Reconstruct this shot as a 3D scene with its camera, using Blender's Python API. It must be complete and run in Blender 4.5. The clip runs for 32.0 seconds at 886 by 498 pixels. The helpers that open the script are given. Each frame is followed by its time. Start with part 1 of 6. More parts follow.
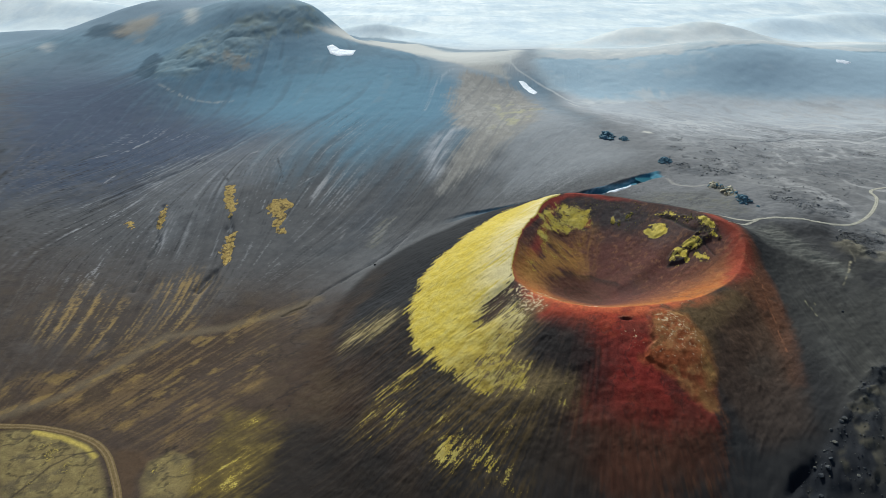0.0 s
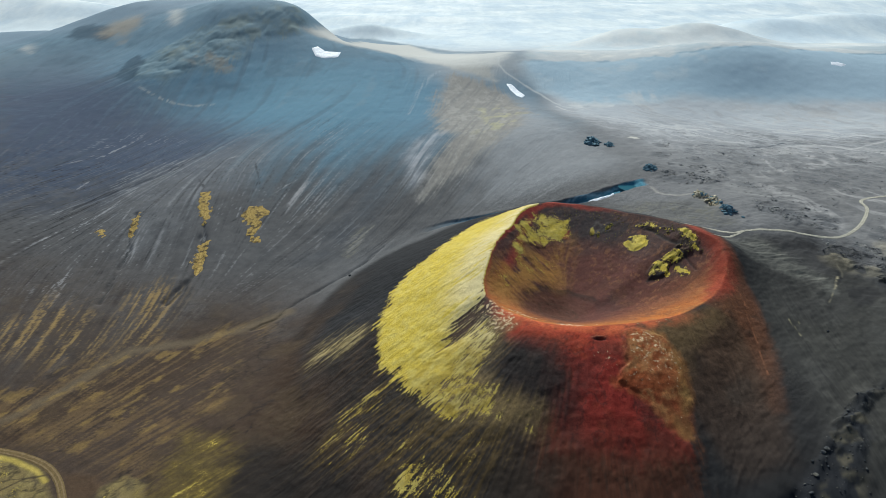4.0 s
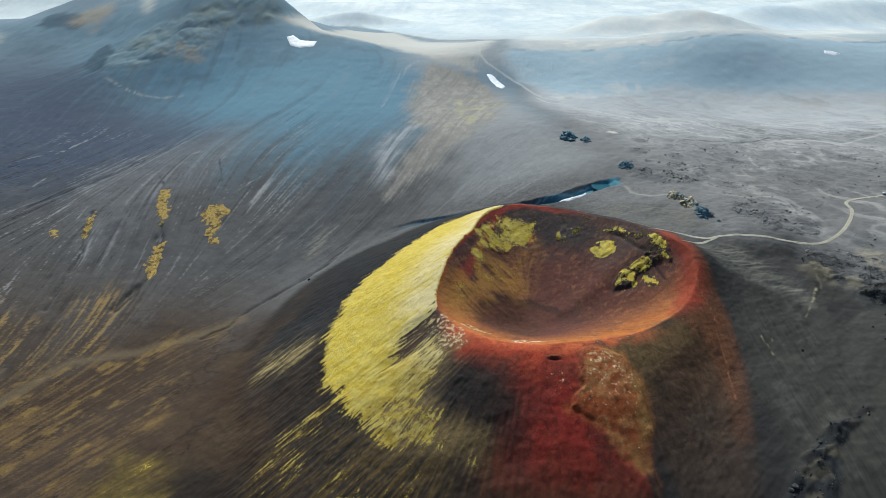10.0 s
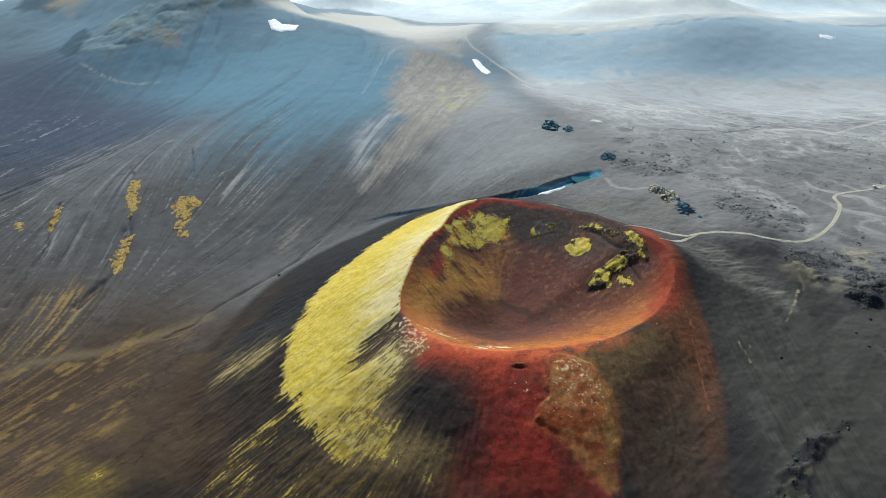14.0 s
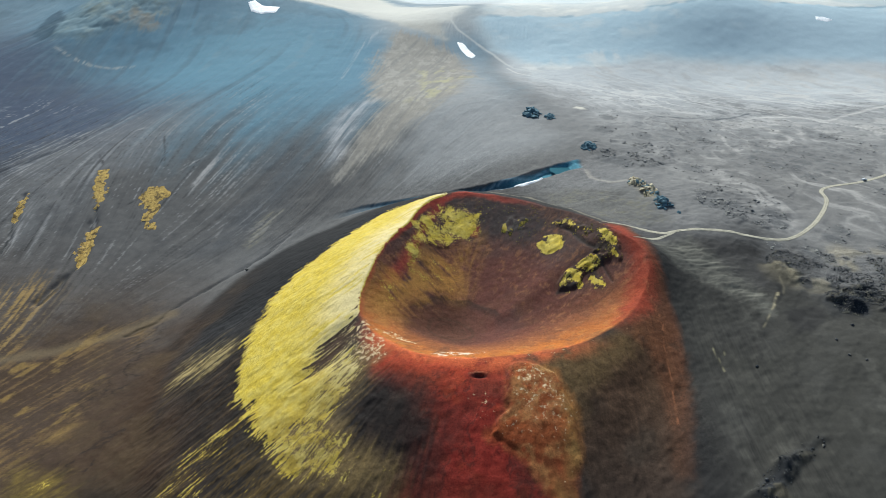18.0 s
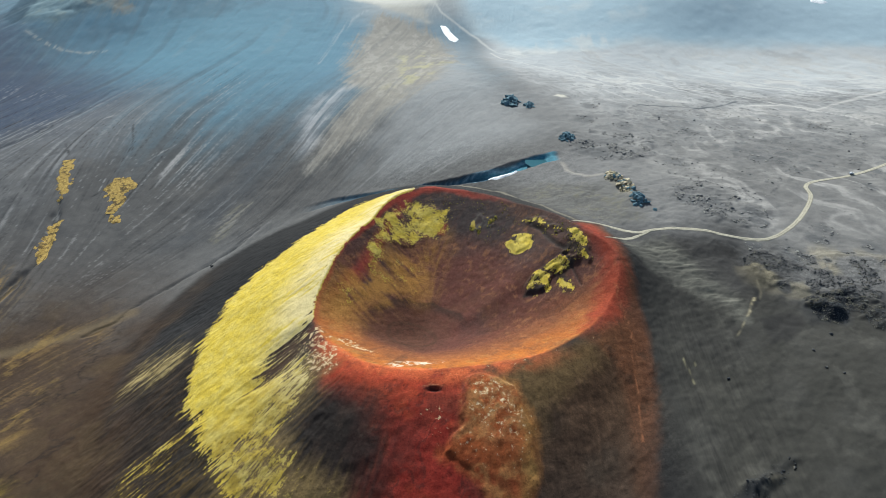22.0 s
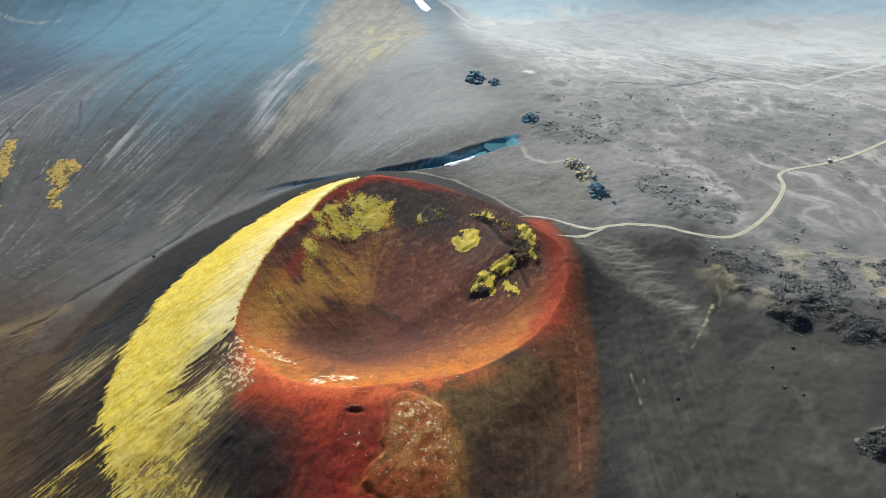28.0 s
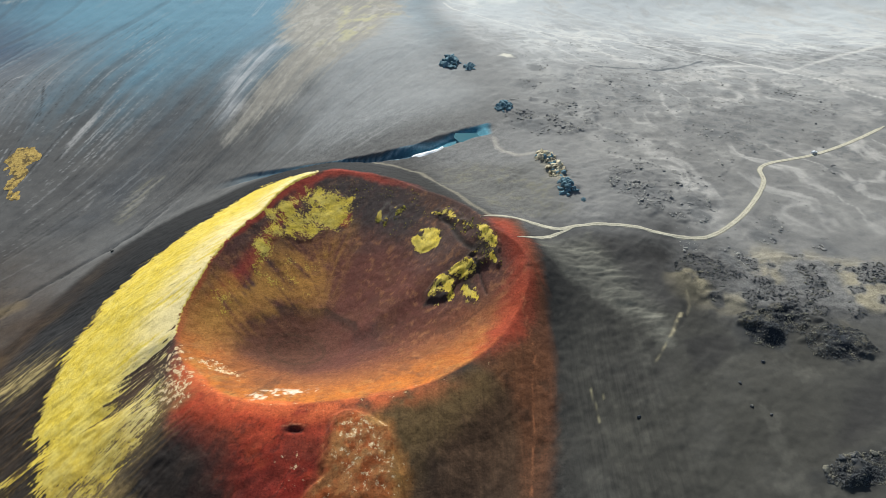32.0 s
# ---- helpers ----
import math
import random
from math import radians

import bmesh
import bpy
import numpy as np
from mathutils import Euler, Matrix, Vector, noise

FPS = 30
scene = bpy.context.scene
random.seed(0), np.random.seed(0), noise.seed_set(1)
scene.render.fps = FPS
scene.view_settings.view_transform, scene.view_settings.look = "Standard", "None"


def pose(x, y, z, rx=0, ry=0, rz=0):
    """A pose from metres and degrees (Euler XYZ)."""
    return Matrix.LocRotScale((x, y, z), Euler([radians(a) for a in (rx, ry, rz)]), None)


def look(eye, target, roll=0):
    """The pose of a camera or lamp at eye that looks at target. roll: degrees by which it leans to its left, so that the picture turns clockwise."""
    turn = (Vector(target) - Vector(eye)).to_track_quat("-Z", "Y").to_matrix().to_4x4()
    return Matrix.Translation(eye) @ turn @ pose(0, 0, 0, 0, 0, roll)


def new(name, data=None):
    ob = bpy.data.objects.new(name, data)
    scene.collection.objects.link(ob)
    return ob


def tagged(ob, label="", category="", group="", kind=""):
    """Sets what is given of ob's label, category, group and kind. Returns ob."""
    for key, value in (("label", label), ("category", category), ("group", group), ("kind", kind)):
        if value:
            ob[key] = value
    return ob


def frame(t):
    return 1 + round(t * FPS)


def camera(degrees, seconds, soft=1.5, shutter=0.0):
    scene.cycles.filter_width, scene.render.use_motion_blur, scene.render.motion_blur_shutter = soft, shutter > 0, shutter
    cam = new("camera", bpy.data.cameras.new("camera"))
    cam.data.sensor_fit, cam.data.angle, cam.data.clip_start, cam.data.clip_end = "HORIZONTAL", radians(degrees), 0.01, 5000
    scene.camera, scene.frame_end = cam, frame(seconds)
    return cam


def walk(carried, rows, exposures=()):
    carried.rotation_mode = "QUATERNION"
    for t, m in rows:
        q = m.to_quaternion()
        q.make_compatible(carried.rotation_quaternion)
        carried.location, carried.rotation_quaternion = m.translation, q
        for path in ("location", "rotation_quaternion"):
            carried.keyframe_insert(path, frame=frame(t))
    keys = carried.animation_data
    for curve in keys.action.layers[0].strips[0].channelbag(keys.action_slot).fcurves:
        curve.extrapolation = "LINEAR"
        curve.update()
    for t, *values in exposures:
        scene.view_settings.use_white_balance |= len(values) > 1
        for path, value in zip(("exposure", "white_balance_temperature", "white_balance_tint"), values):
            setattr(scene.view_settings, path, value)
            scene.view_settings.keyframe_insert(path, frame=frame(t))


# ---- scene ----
# ---- camera ----
cam = camera(65.1, 32.0, soft=0.5)
METRES, EYE, TILT, LEAN, TURN = 300.0, 203.0, -22.0, 0.0, 0.0
ROWS = [
    (0.0, 0.0, 0.0, 0.0, 0.0, 0.0, -0.0),
    (0.5, 0.0107, 0.0107, 0.0047, 0.0, 0.01, -0.01),
    (1.0, 0.0212, 0.0216, 0.0092, 0.01, 0.0, -0.02),
    (1.5, 0.0318, 0.0322, 0.0137, 0.02, 0.0, -0.02),
    (2.0, 0.0425, 0.0429, 0.0184, 0.02, -0.0, -0.02),
    (2.5, 0.0531, 0.054, 0.0229, 0.02, 0.0, -0.02),
    (3.0, 0.0635, 0.0645, 0.0275, 0.03, 0.0, -0.03),
    (3.5, 0.0743, 0.0751, 0.0324, 0.04, -0.0, -0.02),
    (5.5, 0.117, 0.1196, 0.0512, 0.06, -0.02, 0.02),
    (6.0, 0.1275, 0.1309, 0.0552, 0.07, 0.0, 0.02),
    (6.5, 0.1379, 0.1415, 0.0594, 0.07, -0.04, 0.03),
    (7.0, 0.1484, 0.1525, 0.0637, 0.08, -0.2, 0.04),
    (7.5, 0.1588, 0.1637, 0.0673, 0.08, -0.32, 0.05),
    (8.0, 0.1691, 0.1744, 0.0718, 0.09, -0.48, 0.07),
    (8.5, 0.1794, 0.1854, 0.0761, 0.09, -0.62, 0.07),
    (9.0, 0.1897, 0.196, 0.0802, 0.08, -0.76, 0.07),
    (9.5, 0.2001, 0.207, 0.0845, 0.09, -0.89, 0.07),
    (10.0, 0.2105, 0.2177, 0.0888, 0.09, -1.03, 0.08),
    (10.5, 0.2208, 0.2284, 0.0933, 0.09, -1.17, 0.08),
    (11.0, 0.2311, 0.2393, 0.0977, 0.08, -1.33, 0.09),
    (11.5, 0.2413, 0.2501, 0.1019, 0.07, -1.48, 0.1),
    (12.0, 0.2516, 0.2607, 0.1065, 0.06, -1.67, 0.1),
    (12.5, 0.2619, 0.2714, 0.1109, 0.06, -1.86, 0.11),
    (13.0, 0.2721, 0.2821, 0.1152, 0.06, -2.03, 0.11),
    (13.5, 0.2824, 0.2929, 0.1195, 0.06, -2.22, 0.11),
    (14.0, 0.2927, 0.3036, 0.124, 0.05, -2.4, 0.12),
    (14.5, 0.3031, 0.3142, 0.1284, 0.05, -2.58, 0.12),
    (16.5, 0.3466, 0.3571, 0.1469, 0.1, -3.36, 0.15),
    (17.0, 0.3569, 0.3682, 0.151, 0.08, -3.55, 0.15),
    (17.5, 0.367, 0.3789, 0.1548, 0.07, -3.72, 0.15),
    (18.0, 0.3773, 0.3898, 0.159, 0.06, -3.91, 0.15),
    (18.5, 0.3878, 0.4007, 0.1636, 0.07, -4.1, 0.14),
    (19.0, 0.3982, 0.4112, 0.1682, 0.06, -4.29, 0.15),
    (19.5, 0.4084, 0.4217, 0.1721, 0.05, -4.44, 0.16),
    (20.0, 0.4188, 0.4327, 0.1766, 0.04, -4.63, 0.17),
    (20.5, 0.4291, 0.4433, 0.1814, 0.02, -4.84, 0.18),
    (21.0, 0.4395, 0.4541, 0.1859, 0.01, -5.05, 0.19),
    (21.5, 0.4494, 0.4646, 0.1902, -0.02, -5.22, 0.18),
    (22.0, 0.4598, 0.4752, 0.1948, -0.03, -5.42, 0.19),
    (22.5, 0.47, 0.4858, 0.1997, -0.05, -5.61, 0.2),
    (23.0, 0.4803, 0.4965, 0.204, -0.07, -5.81, 0.19),
    (23.5, 0.4907, 0.5072, 0.2083, -0.08, -6.03, 0.2),
    (24.0, 0.5007, 0.5179, 0.2126, -0.1, -6.25, 0.2),
    (24.5, 0.511, 0.5286, 0.2172, -0.11, -6.49, 0.2),
    (25.0, 0.5216, 0.5393, 0.2217, -0.12, -6.74, 0.2),
    (25.5, 0.5312, 0.5493, 0.2258, -0.14, -6.97, 0.21),
    (27.5, 0.5725, 0.5924, 0.2438, -0.2, -7.97, 0.23),
    (28.0, 0.5831, 0.6033, 0.2482, -0.21, -8.19, 0.24),
    (28.5, 0.5936, 0.6141, 0.2529, -0.21, -8.44, 0.25),
    (29.0, 0.6041, 0.6248, 0.2575, -0.21, -8.67, 0.26),
    (29.5, 0.6144, 0.6354, 0.2616, -0.22, -8.9, 0.26),
    (30.0, 0.6248, 0.6461, 0.2661, -0.23, -9.15, 0.28),
    (30.5, 0.6352, 0.6568, 0.2707, -0.24, -9.4, 0.29),
    (31.0, 0.6457, 0.6676, 0.2753, -0.25, -9.65, 0.31),
    (31.5, 0.6561, 0.6782, 0.2796, -0.26, -9.88, 0.32),
    (32.0, 0.6665, 0.689, 0.2841, -0.26, -10.11, 0.34),
]
EXPOSURES = [(0.0, -0.06, 5950, 2), (8.0, -0.03, 6000, 2), (15.0, 0.16, 6040, 2), (32.0, 0.4, 6400, 3)]
walk(cam, [(t, pose(0, 0, EYE, TILT, LEAN, TURN) @ pose(METRES * x, METRES * y, METRES * z, 90 + pitch, roll, yaw)) for t, x, y, z, yaw, pitch, roll in ROWS], EXPOSURES)

# ---- sky and sun: midday light from beyond the cone ----
SUN_AZIMUTH, SUN_HEIGHT = -12.0, 42.0  # degrees east of north, degrees above the horizon
world = bpy.data.worlds.new("sky")
scene.world = world
world.use_nodes = True
sky = world.node_tree.nodes.new("ShaderNodeTexSky")
sky.sky_type, sky.sun_disc = "NISHITA", False
sky.sun_elevation, sky.sun_rotation = radians(SUN_HEIGHT), radians(SUN_AZIMUTH)
sky.air_density, sky.dust_density = 1.0, 1.6
world.node_tree.links.new(sky.outputs[0], world.node_tree.nodes["Background"].inputs[0])
world.node_tree.nodes["Background"].inputs[1].default_value = 0.085
sun = bpy.data.lights.new("sun", "SUN")
sun.energy, sun.angle, sun.color = 4.8, radians(0.6), (1.0, 0.96, 0.9)
toward = Vector((math.sin(radians(SUN_AZIMUTH)) * math.cos(radians(SUN_HEIGHT)), math.cos(radians(SUN_AZIMUTH)) * math.cos(radians(SUN_HEIGHT)), math.sin(radians(SUN_HEIGHT))))
new("sun", sun).matrix_world = look(toward * 3000, (0, 0, 0))

# ---- the lie of the land: landforms as lines and profiles, x east, y north, z up ----
LANDFORMS = {
    # valley floor, from the pond down to the road junction
    "valley": [(260, 745, -4), (203, 716, -14), (80, 745, -58), (-60, 740, -101), (-137, 669, -124), (-210, 560, -143), (-283, 461, -158), (-420, 330, -175)],
    # ash plain behind and beside the cone
    "plain": [(350, 600, 0), (480, 700, 2), (350, 900, 3), (255, 766, 0), (351, 1181, 2), (700, 900, 3), (900, 1150, 3), (280, 580, 0), (403, 640, 3), (223, 866, 3), (600, 560, 0)],
    # lower ground east and south of the cone
    "foreland": [(315, 489, -16), (293, 390, -36), (357, 404, -14), (273, 449, -31), (480, 450, -8), (262, 362, -46), (330, 300, -45), (200, 270, -105), (40, 290, -125), (-120, 400, -142), (-60, 100, -165), (450, 100, -70)],
    # long ash slope of the mountain
    "slope": [(-351, 763, -119), (-399, 830, -103), (-283, 884, -76), (-212, 851, -83), (0, 984, -21), (150, 941, 6), (-377, 1221, -10), (-300, 660, -134), (-620, 760, -110), (-640, 1000, -60), (-150, 1150, 0)],
    # summit and the saddle
    "summit": [(-193, 1383, 55), (-427, 1365, 54), (-370, 1465, 102), (-399, 1510, 130), (-336, 1545, 141), (-270, 1535, 131), (-236, 1508, 92), (-199, 1461, 76), (-117, 1438, 60), (-48, 1390, 46), (48, 1325, 34), (130, 1367, 49), (149, 1226, 8), (-640, 1480, 40), (-805, 1661, 80), (-774, 1732, 105), (-733, 1805, 126), (-660, 1864, 129), (-559, 1898, 122), (-470, 1930, 104), (-380, 2150, 20), (60, 1650, 25), (-950, 2000, 30), (-190, 1570, 60), (-230, 1640, 66), (-80, 1510, 40), (40, 1450, 38)],
    # long hill across the plain
    "hill": [(330, 1330, 40), (480, 1335, 62), (580, 1333, 71), (723, 1290, 46), (900, 1270, 45), (875, 1524, 55), (700, 1480, 58), (450, 1500, 52), (1150, 1230, 40), (560, 1200, 6), (820, 1170, 4), (1100, 1120, 4)],
}
REACH = 330.0
# crater rim, clockwise from the west: x, y, z, slope of the flank outside, width of the rounded lip
RIM = [(58, 515, -30, 0.64, 3), (64, 560, -17, 0.56, 4), (86, 608, -8, 0.44, 6), (113, 655, -4, 0.42, 6), (152, 651, -3, 0.42, 6), (185, 626, -1, 0.42, 6),
       (211, 600, 2, 0.36, 6), (228, 569, 5, 0.36, 6), (247, 540, 0, 0.42, 8), (238, 508, -15, 0.5, 16), (204, 476, -24, 0.5, 22), (152, 463, -29, 0.5, 26), (96, 468, -30, 0.52, 20), (73, 488, -32, 0.58, 8)]
CENTRE, FLOOR = (130.0, 530.0), -56.0
BUMPS = [(-229, 2418, 34, 150, 70), (627, 1760, 86, 170, 120), (479, 1760, 70, 130, 100), (1300, 2400, 72, 330, 200), (1118, 2380, 56, 150, 120), (1000, 1600, 22, 60, 40), (-1200, 2200, 30, 300, 160),
         (-1700, 2900, 120, 500, 250), (-2600, 3900, 170, 800, 260), (300, 3900, 26, 900, 200), (1900, 3600, 60, 700, 260), (2600, 2600, 90, 500, 350), (-300, 3100, 22, 500, 160)]


def kernel(d):
    d = d * (1.732 / REACH)
    return (1 + d) * np.exp(-d)


LAND = np.array([p for line in LANDFORMS.values() for p in line], float)
PULL = np.linalg.solve(kernel(np.hypot(LAND[:, None, 0] - LAND[None, :, 0], LAND[:, None, 1] - LAND[None, :, 1])) + 0.002 * np.eye(len(LAND)), LAND[:, 2])


def lattice(ix, iy, seed):
    """Random numbers in 0..1 at whole coordinates."""
    n = (ix.astype(np.int64) * 374761393 + iy.astype(np.int64) * 668265263 + seed * 1274126177) & 0x7FFFFFFF
    n = ((n ^ (n >> 13)) * 1274126177) & 0x7FFFFFFF
    return ((n ^ (n >> 16)) & 0xFFFF) / 65535.0


def value(x, y, size, seed=0):
    """Smooth noise in -1..1 with lumps of that size."""
    x, y = np.asarray(x, float) / size, np.asarray(y, float) / size
    ix, iy = np.floor(x), np.floor(y)
    fx, fy = x - ix, y - iy
    fx, fy = fx * fx * fx * (fx * (6 * fx - 15) + 10), fy * fy * fy * (fy * (6 * fy - 15) + 10)
    if ix.size > 4000 and (np.ptp(ix) + 3) * (np.ptp(iy) + 3) < 0.4 * ix.size:
        x0, y0 = ix.min(), iy.min()
        table = lattice(*np.meshgrid(np.arange(x0, ix.max() + 2), np.arange(y0, iy.max() + 2)), seed)
        i, j = (ix - x0).astype(np.int32), (iy - y0).astype(np.int32)
        a, b, c, d = table[j, i], table[j, i + 1], table[j + 1, i], table[j + 1, i + 1]
    else:
        a, b, c, d = lattice(ix, iy, seed), lattice(ix + 1, iy, seed), lattice(ix, iy + 1, seed), lattice(ix + 1, iy + 1, seed)
    return 2 * ((a * (1 - fx) + b * fx) * (1 - fy) + (c * (1 - fx) + d * fx) * fy) - 1


def fractal(x, y, size, octaves=4, seed=0, fall=0.5):
    total, amp, norm = 0.0, 1.0, 0.0
    for i in range(octaves):
        total, norm = total + amp * value(x + 17.3 * i, y - 9.1 * i, size / 2 ** i, seed + i), norm + amp
        amp *= fall
    return total / norm


def step(a, b, v):
    s = np.clip((v - a) / (b - a), 0, 1)
    return s * s * (3 - 2 * s)


def around(theta, column):
    """A column of RIM, smooth all the way round."""
    ang = np.array([math.atan2(p[1] - CENTRE[1], p[0] - CENTRE[0]) for p in RIM])
    val = np.array([math.hypot(p[0] - CENTRE[0], p[1] - CENTRE[1]) if column == 0 else p[column] for p in RIM], float)
    o = np.argsort(ang)
    ang, val = ang[o], val[o]
    n = len(ang)
    k = np.searchsorted(ang, theta) - 1
    a0, a1 = ang[k % n] - np.where(k < 0, 2 * np.pi, 0), ang[(k + 1) % n] + np.where(k >= n - 1, 2 * np.pi, 0)
    u = (theta - a0) / (a1 - a0)
    p0, p1, p2, p3 = val[(k - 1) % n], val[k % n], val[(k + 1) % n], val[(k + 2) % n]
    return p1 + 0.5 * u * (p2 - p0 + u * (2 * p0 - 5 * p1 + 4 * p2 - p3 + u * (3 * (p1 - p2) + p3 - p0)))


def polar(x, y):
    """Distance from the crater's centre, its share of the rim's distance, bearing, and the rim's height there."""
    dx, dy = x - CENTRE[0], y - CENTRE[1]
    r, th = np.hypot(dx, dy), np.arctan2(dy, dx)
    return r, r / around(th, 0), th


def along(x, y, line):
    """Distance from a broken line, and how far along it the nearest place lies."""
    best, where, run = np.full(np.shape(x), 1e9), np.zeros(np.shape(x)), 0.0
    for (ax, ay), (bx, by) in zip(line[:-1], line[1:]):
        l = math.hypot(bx - ax, by - ay)
        s = np.clip(((x - ax) * (bx - ax) + (y - ay) * (by - ay)) / l ** 2, 0, 1)
        d = np.hypot(x - ax - s * (bx - ax), y - ay - s * (by - ay))
        where, best, run = np.where(d < best, run + s * l, where), np.minimum(d, best), run + l
    return best, where


def base_land(x, y):
    z = np.zeros(np.shape(x))
    for (px, py, _), w in zip(LAND, PULL):
        z = z + w * kernel(np.hypot(x - px, y - py))
    z = z + 28 * step(2600, 4700, np.hypot(x, y))
    for bx, by, h, wx, wy in BUMPS:
        z = z + np.maximum(h - z, 0) * np.exp(-((x - bx) / wx) ** 2 - ((y - by) / wy) ** 2)
    return z


def cone_parts(x, y):
    r, f, th = polar(x, y)
    rr, zr, sl, lip = (around(th, c) for c in (0, 2, 3, 4))
    d = np.maximum(r - rr, 0)
    out = zr - sl * (np.sqrt(d * d + lip * lip) - lip)
    bowl = FLOOR + (zr - FLOOR) * (np.sqrt(np.minimum(f, 1) ** 2.5 + 0.004) - 0.063) / 0.939
    return f, d, out, bowl


def height(x, y):
    x, y = np.asarray(x, float), np.asarray(y, float)
    b = base_land(x, y)
    f, d, out, bowl = cone_parts(x, y)
    k = 7.0
    h = np.clip(0.5 + 0.5 * (out - b) / k, 0, 1)
    outer = b * (1 - h) + out * h + k * h * (1 - h)
    return np.where(f < 1, bowl, outer)


